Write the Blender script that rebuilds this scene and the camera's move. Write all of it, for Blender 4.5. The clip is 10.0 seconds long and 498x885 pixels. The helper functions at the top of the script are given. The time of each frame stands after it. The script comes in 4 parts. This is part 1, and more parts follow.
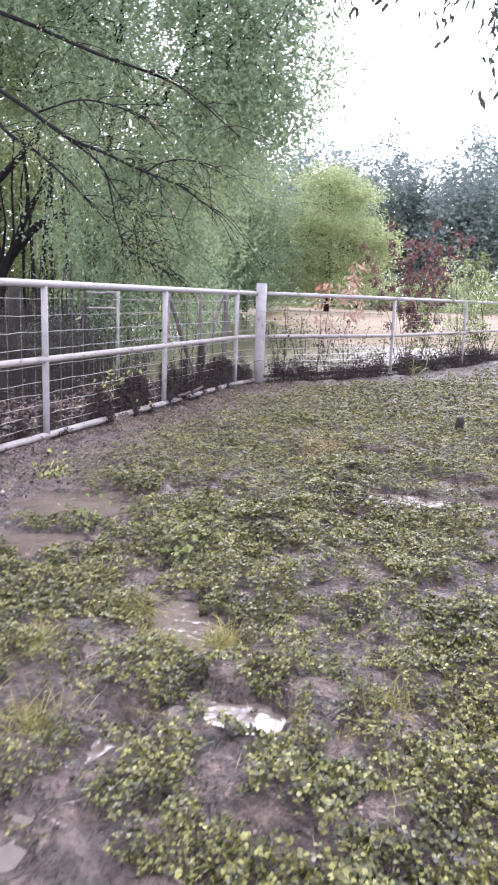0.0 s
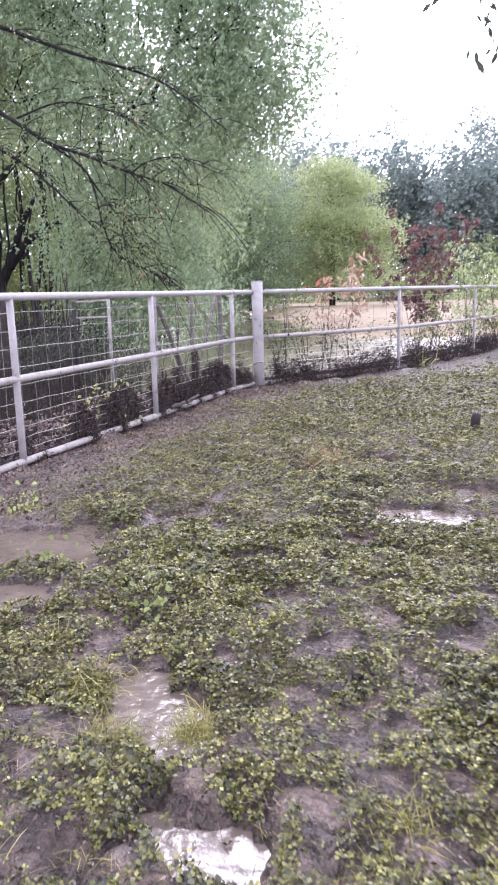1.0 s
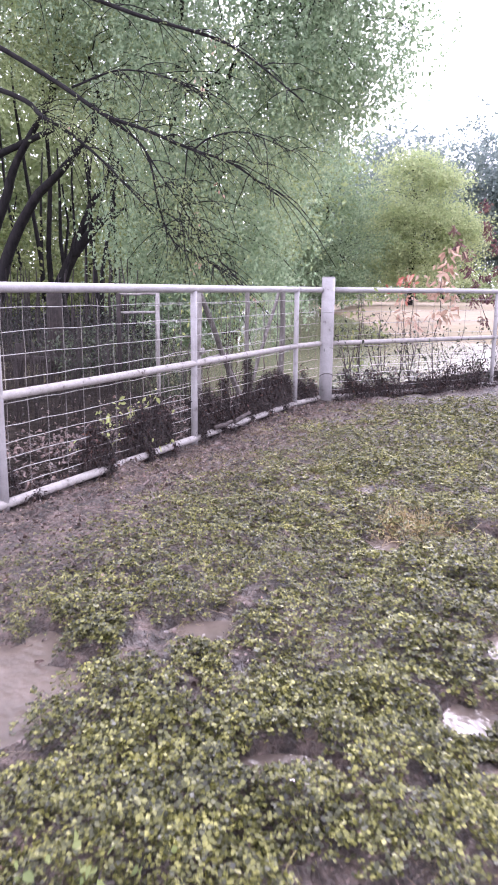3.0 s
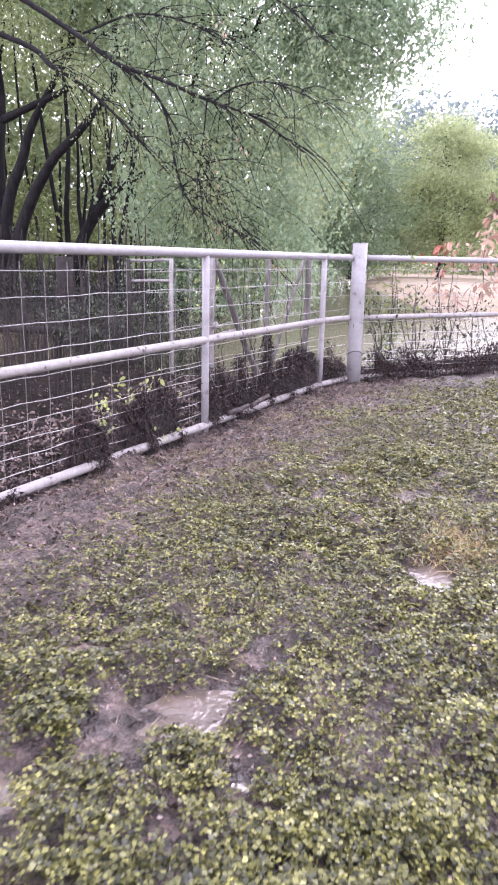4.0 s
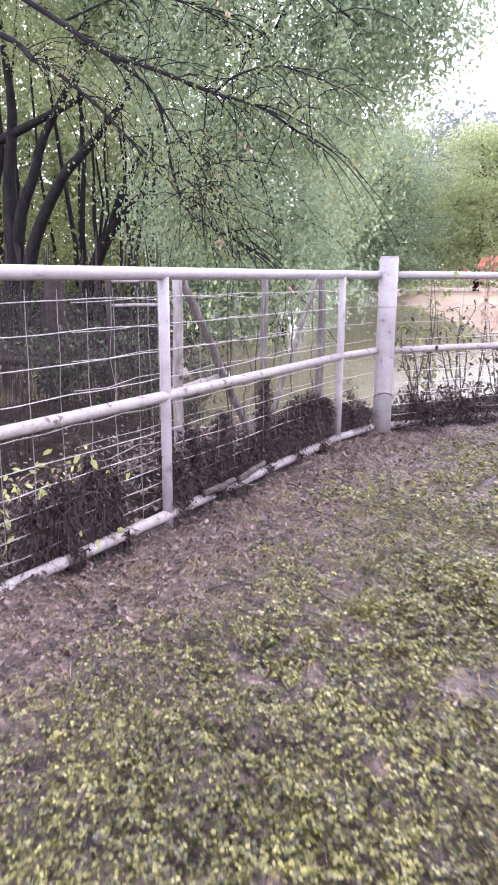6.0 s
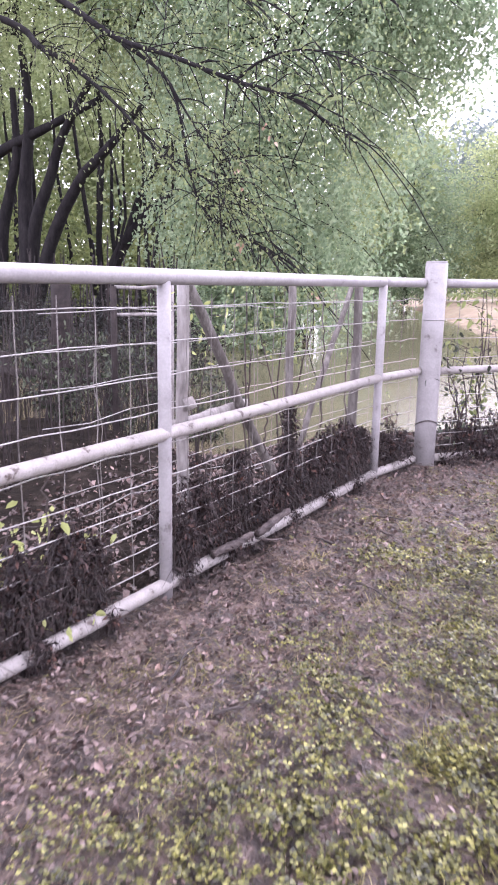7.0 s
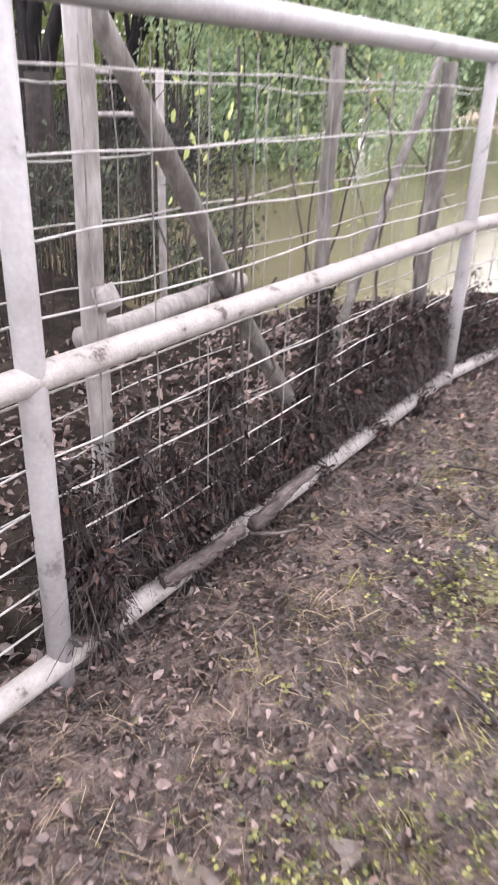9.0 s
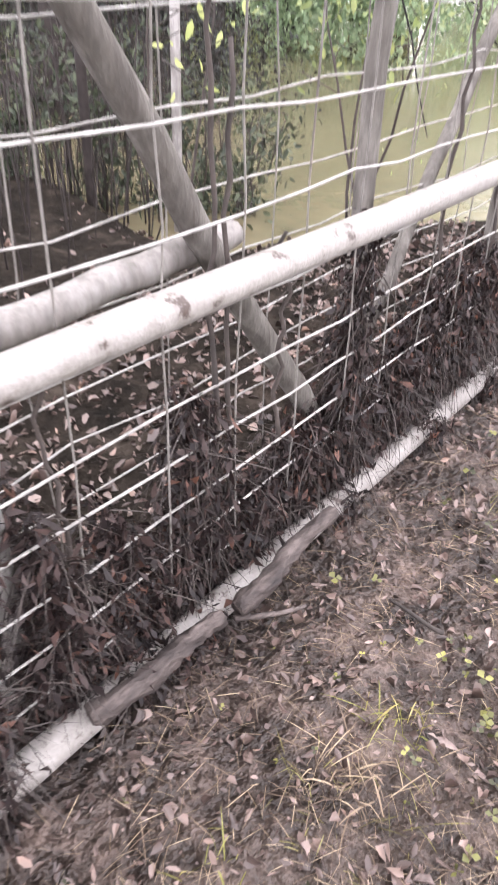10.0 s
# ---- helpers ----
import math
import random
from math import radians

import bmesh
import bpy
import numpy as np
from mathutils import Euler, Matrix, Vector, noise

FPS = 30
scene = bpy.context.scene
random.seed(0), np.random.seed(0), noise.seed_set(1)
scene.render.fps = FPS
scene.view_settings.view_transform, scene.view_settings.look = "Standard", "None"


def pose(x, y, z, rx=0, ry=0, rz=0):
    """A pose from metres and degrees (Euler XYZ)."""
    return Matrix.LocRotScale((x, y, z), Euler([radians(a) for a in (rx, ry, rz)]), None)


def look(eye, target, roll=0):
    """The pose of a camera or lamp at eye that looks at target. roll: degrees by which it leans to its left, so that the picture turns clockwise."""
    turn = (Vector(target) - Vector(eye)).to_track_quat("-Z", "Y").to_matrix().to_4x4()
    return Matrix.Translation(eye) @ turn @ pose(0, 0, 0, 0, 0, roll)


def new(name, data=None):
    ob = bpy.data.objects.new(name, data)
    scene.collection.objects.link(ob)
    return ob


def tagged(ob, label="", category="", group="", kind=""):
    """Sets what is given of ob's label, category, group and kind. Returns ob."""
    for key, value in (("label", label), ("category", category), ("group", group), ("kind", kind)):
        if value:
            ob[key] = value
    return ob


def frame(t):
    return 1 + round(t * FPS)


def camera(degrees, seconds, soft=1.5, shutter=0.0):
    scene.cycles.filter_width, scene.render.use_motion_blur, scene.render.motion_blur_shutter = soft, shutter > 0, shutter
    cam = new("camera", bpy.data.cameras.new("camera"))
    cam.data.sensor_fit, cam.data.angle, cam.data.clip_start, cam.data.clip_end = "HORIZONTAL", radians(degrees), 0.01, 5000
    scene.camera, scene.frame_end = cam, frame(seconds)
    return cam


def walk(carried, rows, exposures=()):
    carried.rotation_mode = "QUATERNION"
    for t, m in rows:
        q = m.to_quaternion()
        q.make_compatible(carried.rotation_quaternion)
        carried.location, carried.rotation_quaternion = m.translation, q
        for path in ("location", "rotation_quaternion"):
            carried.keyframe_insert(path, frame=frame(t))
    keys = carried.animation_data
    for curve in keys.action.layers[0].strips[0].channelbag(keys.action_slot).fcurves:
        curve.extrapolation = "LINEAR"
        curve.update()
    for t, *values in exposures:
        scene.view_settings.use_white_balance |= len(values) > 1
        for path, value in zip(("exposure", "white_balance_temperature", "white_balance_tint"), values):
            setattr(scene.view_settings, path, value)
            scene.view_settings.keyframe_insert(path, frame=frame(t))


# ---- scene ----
cam = camera(37.4, 10.0, soft=1.9, shutter=0.4)
METRES, EYE, TILT, LEAN, TURN = 8.3, 1.33, 0.0, 0.0, 19.4
ROWS = [
    (0.0, 0.0, 0.0, 0.0, 0.42, -11.33, -2.08),
    (0.5, 0.0157, 0.0346, 0.0013, -0.23, -10.86, 1.07),
    (1.0, 0.0197, 0.0715, 0.0006, 0.94, -11.42, 1.49),
    (1.5, 0.0156, 0.1183, 0.002, 4.48, -14.41, 0.23),
    (2.0, 0.0238, 0.1671, 0.0013, 9.02, -13.37, 1.44),
    (2.5, 0.0306, 0.2158, 0.0024, 8.13, -12.28, 1.06),
    (3.0, 0.0233, 0.2647, 0.0039, 6.6, -11.79, -0.49),
    (4.5, 0.0215, 0.4151, -0.0024, 9.23, -15.23, -1.03),
    (5.0, 0.0323, 0.4697, -0.0024, 8.67, -15.35, 0.04),
    (5.5, 0.0323, 0.5219, 0.001, 9.94, -13.63, -0.37),
    (6.0, 0.0192, 0.5748, 0.0038, 10.98, -12.92, -0.39),
    (7.5, -0.0053, 0.7333, -0.0007, 13.37, -11.56, -0.5),
    (8.0, -0.0022, 0.7852, -0.0035, 12.35, -10.38, 1.99),
    (8.5, -0.0163, 0.8367, -0.0071, 14.01, -13.38, 0.9),
    (9.0, -0.0371, 0.8887, -0.0137, 15.35, -25.75, -1.72),
    (9.5, -0.0411, 0.9409, -0.0165, 18.69, -27.65, 0.23),
    (10.0, -0.0507, 0.9791, -0.0239, 18.87, -32.96, -1.84),
]
walk(cam, [(t, pose(0, 0, EYE, TILT, LEAN, TURN) @ pose(METRES * x, METRES * y, METRES * z, 90 + pitch, roll, yaw)) for t, x, y, z, yaw, pitch, roll in ROWS],
     exposures=[(0.0, 1.7, 5780, 25), (1.5, 1.72, 5740, 30), (3.0, 1.86, 5760, 32), (5.5, 2.02, 5840, 34), (8.0, 2.0, 6020, 33), (8.6, 1.95, 6200, 27), (9.2, 2.18, 6330, 20), (10.0, 2.4, 6320, 19)])

# ---- world, sun, exposure ----
world = bpy.data.worlds.new("overcast_sky")
scene.world = world
world.use_nodes = True
wn, wl = world.node_tree.nodes, world.node_tree.links
sky = wn.new("ShaderNodeTexSky")
sky.sky_type, sky.sun_disc = "NISHITA", False
sky.sun_elevation, sky.sun_rotation = radians(38), radians(-17)
sky.air_density, sky.dust_density, sky.ozone_density = 1.0, 4.0, 1.0
veil = wn.new("ShaderNodeHueSaturation")
veil.inputs["Saturation"].default_value = 0.16
wl.new(sky.outputs[0], veil.inputs["Color"])
cloud = wn.new("ShaderNodeMix")
cloud.data_type = "RGBA"
cloud.inputs["Factor"].default_value = 0.7
cloud.inputs[7].default_value = (10.3, 10.4, 10.6, 1)
wl.new(veil.outputs[0], cloud.inputs[6])
wl.new(cloud.outputs[2], wn["Background"].inputs["Color"])
wn["Background"].inputs["Strength"].default_value = 0.13
sun = new("sun", bpy.data.lights.new("sun", "SUN"))
sun.data.energy, sun.data.angle, sun.data.color = 0.55, radians(18), (1.0, 0.96, 0.9)
sun.matrix_world = look((-11.7, 38.2, 31), (0, 0, 0))

# ---- small tools ----
rng = np.random.default_rng(7)


def vnoise(x, y, cell, seed=0):
    """Smooth value noise in 0..1 over the plan, by cells of that many metres."""
    tab = np.random.default_rng(100 + seed).random((128, 128))
    u, v = np.asarray(x) / cell, np.asarray(y) / cell
    i, j = np.floor(u).astype(int), np.floor(v).astype(int)
    a, b = u - i, v - j
    a, b = a * a * (3 - 2 * a), b * b * (3 - 2 * b)
    i0, i1, j0, j1 = i % 128, (i + 1) % 128, j % 128, (j + 1) % 128
    return (tab[i0, j0] * (1 - a) + tab[i1, j0] * a) * (1 - b) + (tab[i0, j1] * (1 - a) + tab[i1, j1] * a) * b


def smooth(x, a, b):
    t = np.clip((np.asarray(x) - a) / (b - a), 0, 1)
    return t * t * (3 - 2 * t)


def quads_mesh(name, verts, quads, flat=False):
    me = bpy.data.meshes.new(name)
    verts, quads = np.asarray(verts, np.float32), np.asarray(quads, np.int32)
    me.vertices.add(len(verts))
    me.vertices.foreach_set("co", verts.ravel())
    me.loops.add(quads.size)
    me.loops.foreach_set("vertex_index", quads.ravel())
    me.polygons.add(len(quads))
    me.polygons.foreach_set("loop_start", np.arange(0, quads.size, 4, dtype=np.int32))
    if not flat:
        me.polygons.foreach_set("use_smooth", np.ones(len(quads), bool))
    me.update(calc_edges=True)
    return me


def unit(v):
    return v / np.maximum(np.linalg.norm(v, axis=-1, keepdims=True), 1e-9)


def leaf_mesh(name, at, way, face, size, aspect=0.6, fold=0.15, droop=0.2):
    """One mesh of many folded leaves: base points, growing directions, facings, lengths."""
    at, way, n = np.asarray(at, float), unit(np.asarray(way, float)), len(at)
    side = unit(np.cross(way, np.asarray(face, float)))
    up = np.cross(side, way)
    s = np.broadcast_to(np.asarray(size, float), (n,))[:, None]
    w = np.broadcast_to(np.asarray(aspect, float), (n,))[:, None] * s * 0.5
    wide = np.broadcast_to(np.asarray(aspect, float), (n,))[:, None] * 0.5
    fold, droop = np.asarray(fold, float) * wide * 4, np.asarray(droop, float)
    shape = ((0, 0, 0), (0.32, 1, fold - 0.32 * droop), (0.72, 0.78, fold - 0.72 * droop), (1, 0, -droop), (0.72, -0.78, fold - 0.72 * droop), (0.32, -1, fold - 0.32 * droop))
    v = np.stack([at + way * s * a + side * w * b + up * s * c for a, b, c in shape], 1).reshape(-1, 3)
    base = np.arange(n)[:, None] * 6
    q = np.concatenate([base + np.array([[0, 1, 2, 3]]), base + np.array([[0, 3, 4, 5]])], 0)
    return quads_mesh(name, v, q)


def fine_leaves(name, at, way, face, size, aspect=0.5, fold=0.12):
    """One mesh of many small leaves, each a kite folded along its midrib."""
    at, way, n = np.asarray(at, float), unit(np.asarray(way, float)), len(at)
    side = unit(np.cross(way, np.asarray(face, float)))
    up = np.cross(side, way)
    s = np.broadcast_to(np.asarray(size, float), (n,))[:, None]
    w = np.broadcast_to(np.asarray(aspect, float), (n,))[:, None] * s * 0.5
    mid = at + way * s * 0.58 + up * s * fold
    v = np.stack([at, mid + side * w, at + way * s, mid - side * w], 1).reshape(-1, 3)
    return quads_mesh(name, v, np.arange(n * 4).reshape(-1, 4))


def blade_mesh(name, at, way, face, size, width, curl=0.4):
    """One mesh of many narrow blades that bend over towards their tips; width in metres."""
    at, way, n = np.asarray(at, float), unit(np.asarray(way, float)), len(at)
    side = unit(np.cross(way, np.asarray(face, float)))
    s = np.broadcast_to(np.asarray(size, float), (n,))[:, None]
    w = np.broadcast_to(np.asarray(width, float), (n,))[:, None] * 0.5
    c = np.broadcast_to(np.asarray(curl, float), (n,))[:, None]
    rows = []
    for a, b in ((0, 0.7), (0.36, 1), (0.7, 0.75), (1, 0.12)):
        mid = at + way * s * a * (1 - 0.25 * c * a) + np.array([0, 0, -1.0]) * s * c * a * a * 0.7
        rows += [mid - side * w * b, mid + side * w * b]
    base = np.arange(n)[:, None] * 8
    q = np.concatenate([base + np.array([[i, i + 1, i + 3, i + 2]]) for i in (0, 2, 4)], 0)
    return quads_mesh(name, np.stack(rows, 1).reshape(-1, 3), q)


def rand_dirs(n, zlo=-1.0, zhi=1.0, r=None):
    r = r or rng
    z, a = r.uniform(zlo, zhi, n), r.uniform(0, 2 * math.pi, n)
    k = np.sqrt(np.maximum(1 - z * z, 0))
    return np.stack([k * np.cos(a), k * np.sin(a), z], 1)


class Tubes:
    """Collects bent, tapered tubes into one mesh."""

    def __init__(self, sides=7):
        self.v, self.q, self.n, self.sides = [], [], 0, sides

    def add(self, pts, r0, r1=None, wobble=0.0, sides=None):
        pts = np.asarray(pts, float)
        k, m = len(pts), sides or self.sides
        r1 = r0 if r1 is None else r1
        rad = np.linspace(r0, r1, k)
        tan = unit(np.gradient(pts, axis=0))
        ref = np.array([0, 0, 1.0]) if abs(tan[0][2]) < 0.9 else np.array([1.0, 0, 0])
        rings = []
        for i in range(k):
            a = unit(np.cross(tan[i], ref))
            b = np.cross(tan[i], a)
            ref = np.cross(a, tan[i])
            ang = np.arange(m) * 2 * math.pi / m
            rr = rad[i] * (1 + wobble * rng.uniform(-1, 1, m))
            rings.append(pts[i] + (np.cos(ang) * rr)[:, None] * a + (np.sin(ang) * rr)[:, None] * b)
        self.v += rings + [pts[:1], pts[-1:]]
        b0 = self.n
        for i in range(k - 1):
            for j in range(m):
                j2 = (j + 1) % m
                self.q.append((b0 + i * m + j, b0 + i * m + j2, b0 + (i + 1) * m + j2, b0 + (i + 1) * m + j))
        c0, c1 = b0 + k * m, b0 + k * m + 1
        for j in range(0, m, 1):
            j2 = (j + 1) % m
            mid = (j + 2) % m
            if j % 2 == 0 and j + 2 <= m:
                self.q.append((c0, b0 + mid, b0 + j2, b0 + j))
                e = b0 + (k - 1) * m
                self.q.append((c1, e + j, e + j2, e + mid))
        self.n += k * m + 2

    def mesh(self, name):
        return quads_mesh(name, np.concatenate(self.v), self.q)


def part(name, me, material, parent=None, label=""):
    ob = new(name, me)
    if not me.materials:
        me.materials.append(material)
    ob.parent = parent
    if label:
        ob["label"] = label
    return ob


def thing(name, label, category, group="", kind="", at=(0, 0, 0)):
    ob = new(name)
    ob.location = at
    return tagged(ob, label, category, group, kind)


def bend(a, b, sag=0.0, n=6, jitter=0.0, r=None):
    """Points from a to b, sagging by that much in the middle."""
    r = r or rng
    t = np.linspace(0, 1, n)[:, None]
    p = np.asarray(a, float) * (1 - t) + np.asarray(b, float) * t
    p[:, 2] -= sag * 4 * (t * (1 - t))[:, 0]
    if jitter:
        p[1:-1] += r.normal(0, jitter, (n - 2, 3))
    return p


def spline(pts, n=5):
    """A smooth line through the given points."""
    p = np.asarray(pts, float)
    p = np.concatenate([2 * p[:1] - p[1:2], p, 2 * p[-1:] - p[-2:-1]])
    out = []
    for i in range(1, len(p) - 2):
        for t in np.linspace(0, 1, n, endpoint=False):
            a, b, c, d = p[i - 1], p[i], p[i + 1], p[i + 2]
            out.append(0.5 * (2 * b + (c - a) * t + (2 * a - 5 * b + 4 * c - d) * t * t + (3 * b - a - 3 * c + d) * t ** 3))
    return np.array(out + [p[-2]])


# ---- materials ----
def material(name, stops, scale=8.0, rough=0.6, bump=0.0, bump_scale=60.0, by="noise", spec=0.4, thin=0.0, metal=0.0, stretch=(1, 1, 1), rough_var=0.0, grainy=0.35, deep=0.01, mixed=0.35):
    """Colour by noise, by island or by object, over the given stops; grain by a second noise; bump."""
    m = bpy.data.materials.new(name)
    m.use_nodes = True
    nt = m.node_tree
    n, l = nt.nodes, nt.links
    bsdf = n["Principled BSDF"]
    bsdf.inputs["Roughness"].default_value = rough
    bsdf.inputs["Specular IOR Level"].default_value = spec
    bsdf.inputs["Metallic"].default_value = metal
    ramp = n.new("ShaderNodeValToRGB")
    while len(ramp.color_ramp.elements) < len(stops):
        ramp.color_ramp.elements.new(0.5)
    for e, (p, c) in zip(ramp.color_ramp.elements, stops):
        e.position, e.color = p, (*c, 1)
    geo = n.new("ShaderNodeNewGeometry")
    mp = n.new("ShaderNodeMapping")
    mp.inputs["Scale"].default_value = stretch
    l.new(geo.outputs["Position"], mp.inputs["Vector"])
    tex = n.new("ShaderNodeTexNoise")
    tex.inputs["Scale"].default_value, tex.inputs["Detail"].default_value = scale, 6
    tex.inputs["Roughness"].default_value = 0.65
    l.new(mp.outputs[0], tex.inputs["Vector"])
    if by == "island":
        mix = n.new("ShaderNodeMath")
        mix.operation = "MULTIPLY_ADD"
        mix.inputs[1].default_value = mixed
        l.new(tex.outputs["Fac"], mix.inputs[0])
        sc = n.new("ShaderNodeMath")
        sc.operation = "MULTIPLY"
        sc.inputs[1].default_value = 1.1 - mixed
        l.new(geo.outputs["Random Per Island"], sc.inputs[0])
        l.new(sc.outputs[0], mix.inputs[2])
        l.new(mix.outputs[0], ramp.inputs["Fac"])
    else:
        l.new(tex.outputs["Fac"], ramp.inputs["Fac"])
    fine = n.new("ShaderNodeTexNoise")
    fine.inputs["Scale"].default_value, fine.inputs["Detail"].default_value = bump_scale, 4
    l.new(mp.outputs[0], fine.inputs["Vector"])
    grain = n.new("ShaderNodeMix")
    grain.data_type, grain.blend_type = "RGBA", "OVERLAY"
    grain.inputs["Factor"].default_value = grainy
    l.new(ramp.outputs[0], grain.inputs[6])
    l.new(fine.outputs["Fac"], grain.inputs[7])
    l.new(grain.outputs[2], bsdf.inputs["Base Color"])
    if rough_var:
        rv = n.new("ShaderNodeMath")
        rv.operation = "MULTIPLY_ADD"
        rv.inputs[1].default_value, rv.inputs[2].default_value = rough_var, rough - rough_var / 2
        l.new(tex.outputs["Fac"], rv.inputs[0])
        l.new(rv.outputs[0], bsdf.inputs["Roughness"])
    if bump:
        b = n.new("ShaderNodeBump")
        b.inputs["Strength"].default_value, b.inputs["Distance"].default_value = bump, deep
        l.new(fine.outputs["Fac"], b.inputs["Height"])
        l.new(b.outputs[0], bsdf.inputs["Normal"])
    if thin:
        tr = n.new("ShaderNodeBsdfTranslucent")
        l.new(grain.outputs[2], tr.inputs["Color"])
        mx = n.new("ShaderNodeMixShader")
        mx.inputs[0].default_value = thin
        l.new(bsdf.outputs[0], mx.inputs[1])
        l.new(tr.outputs[0], mx.inputs[2])
        l.new(mx.outputs[0], n["Material Output"].inputs["Surface"])
    return m


MUD = material("wet_mud", [(0.3, (0.014, 0.0095, 0.0075)), (0.48, (0.05, 0.035, 0.028)), (0.7, (0.19, 0.137, 0.113))], 10.0, 0.44, 1.0, 32, rough_var=0.95, spec=0.5, grainy=0.8, deep=0.07)
# wet bank soil, with the shade under the trees painted into its dark tones
BANK = material("shade_darkened_leafy_soil", [(0.3, (0.006, 0.005, 0.004)), (0.53, (0.018, 0.014, 0.011)), (0.76, (0.055, 0.043, 0.034))], 6.0, 0.9, 1.0, 30, deep=0.03, spec=0.06)
FIELD = material("dry_field_grass", [(0.3, (0.17, 0.13, 0.08)), (0.5, (0.235, 0.178, 0.115)), (0.7, (0.19, 0.175, 0.095))], 0.15, 0.9, 0.6, 3)
WATER = material("muddy_flood_water", [(0.3, (0.12, 0.1, 0.06)), (0.7, (0.155, 0.13, 0.08))], 0.3, 0.07, 0.12, 5.0, spec=0.5)
nt = WATER.node_tree  # calm behind the fence, ruffled by the wind on the open stretch before the field
place = nt.nodes.new("ShaderNodeSeparateXYZ")
nt.links.new(nt.nodes["Geometry"].outputs["Position"], place.inputs[0])
for low, high, target in ((0.07, 0.3, nt.nodes["Principled BSDF"].inputs["Roughness"]), (0.12, 0.8, nt.nodes["Bump"].inputs["Strength"])):
    wind = nt.nodes.new("ShaderNodeMapRange")
    wind.inputs["From Min"].default_value, wind.inputs["From Max"].default_value = -8.5, -3.0
    wind.inputs["To Min"].default_value, wind.inputs["To Max"].default_value = low, high
    nt.links.new(place.outputs["X"], wind.inputs["Value"])
    nt.links.new(wind.outputs[0], target)
PUDDLE = material("muddy_puddle_water", [(0.3, (0.08, 0.062, 0.05)), (0.7, (0.145, 0.113, 0.093))], 2.0, 0.13, 0.5, 18, spec=0.36)
PAINT = material("chalky_lilac_white_paint", [(0.3, (0.13, 0.115, 0.11)), (0.37, (0.243, 0.227, 0.222)), (0.7, (0.325, 0.306, 0.3))], 10.0, 0.45, 0.15, 90, rough_var=0.2, grainy=0.2)
RUSTY = material("scuffed_white_paint", [(0.33, (0.07, 0.05, 0.042)), (0.395, (0.24, 0.218, 0.2)), (0.7, (0.34, 0.312, 0.293))], 17.0, 0.55, 0.3, 120, rough_var=0.2, grainy=0.25)
DULLWIRE = material("dull_rusty_wire", [(0.3, (0.09, 0.08, 0.072)), (0.7, (0.24, 0.22, 0.2))], 14, 0.6, 0.0, 60)
WIRE = material("galvanised_wire", [(0.3, (0.2, 0.188, 0.175)), (0.7, (0.44, 0.42, 0.395))], 20, 0.45, 0.0, 60)
WOOD = material("weathered_grey_wood", [(0.3, (0.07, 0.06, 0.052)), (0.5, (0.11, 0.098, 0.086)), (0.75, (0.23, 0.21, 0.19))], 22, 0.8, 1.0, 70, stretch=(1, 1, 0.25), grainy=0.5)
PALEWOOD = material("peeling_pale_wood", [(0.3, (0.12, 0.105, 0.095)), (0.5, (0.23, 0.21, 0.195)), (0.75, (0.33, 0.31, 0.295))], 14, 0.75, 0.7, 60, stretch=(1, 1, 0.3), grainy=0.5)
DARKWOOD = material("dark_wet_wood", [(0.3, (0.014, 0.011, 0.01)), (0.7, (0.042, 0.033, 0.03))], 10, 0.7, 0.6, 50, spec=0.2)
BARK = material("dark_bark", [(0.3, (0.008, 0.007, 0.008)), (0.7, (0.028, 0.025, 0.025))], 6, 0.9, 1.0, 25, stretch=(1, 1, 0.3), spec=0.15)
TWIG = material("dark_twig", [(0.3, (0.025, 0.02, 0.018)), (0.7, (0.07, 0.055, 0.048))], 10, 0.8)
# besides brown dead leaves, shadowed gaps and highlights are put in as leaf tones
CLOVER = material("clover_leaf", [(0.1, (0.024, 0.016, 0.011)), (0.26, (0.015, 0.0155, 0.0075)), (0.46, (0.052, 0.054, 0.018)), (0.7, (0.178, 0.174, 0.049)), (0.96, (0.47, 0.435, 0.14))], 5.0, 0.38, 0.0, 40, "island", 0.42, 0.22, mixed=0.6)
GRASS = material("grass_blade", [(0.1, (0.11, 0.112, 0.03)), (0.5, (0.26, 0.25, 0.075)), (0.9, (0.42, 0.36, 0.15))], 2, 0.5, 0.0, 40, "island", 0.4, 0.35)
FADED = material("faded_grass_blade", [(0.1, (0.05, 0.045, 0.018)), (0.4, (0.16, 0.14, 0.055)), (0.7, (0.27, 0.245, 0.09)), (0.95, (0.46, 0.39, 0.2))], 5, 0.45, 0.0, 40, "island", 0.4, 0.25, mixed=0.5)
STRAW = material("dead_straw", [(0.1, (0.08, 0.056, 0.042)), (0.6, (0.25, 0.185, 0.13)), (1.0, (0.46, 0.37, 0.25))], 3, 0.7, 0.0, 40, "island", 0.3, 0.15)
DRYGRASS = material("tan_dry_grass", [(0.1, (0.26, 0.17, 0.08)), (0.5, (0.44, 0.33, 0.17)), (0.95, (0.6, 0.49, 0.29))], 3, 0.7, 0.0, 40, "island", 0.3, 0.3)
LITTER = material("wet_dead_leaf", [(0.05, (0.03, 0.02, 0.017)), (0.5, (0.1, 0.068, 0.058)), (0.85, (0.25, 0.178, 0.152)), (1.0, (0.42, 0.24, 0.15))], 6, 0.38, 0.0, 40, "island", 0.5, 0.05, mixed=0.45)
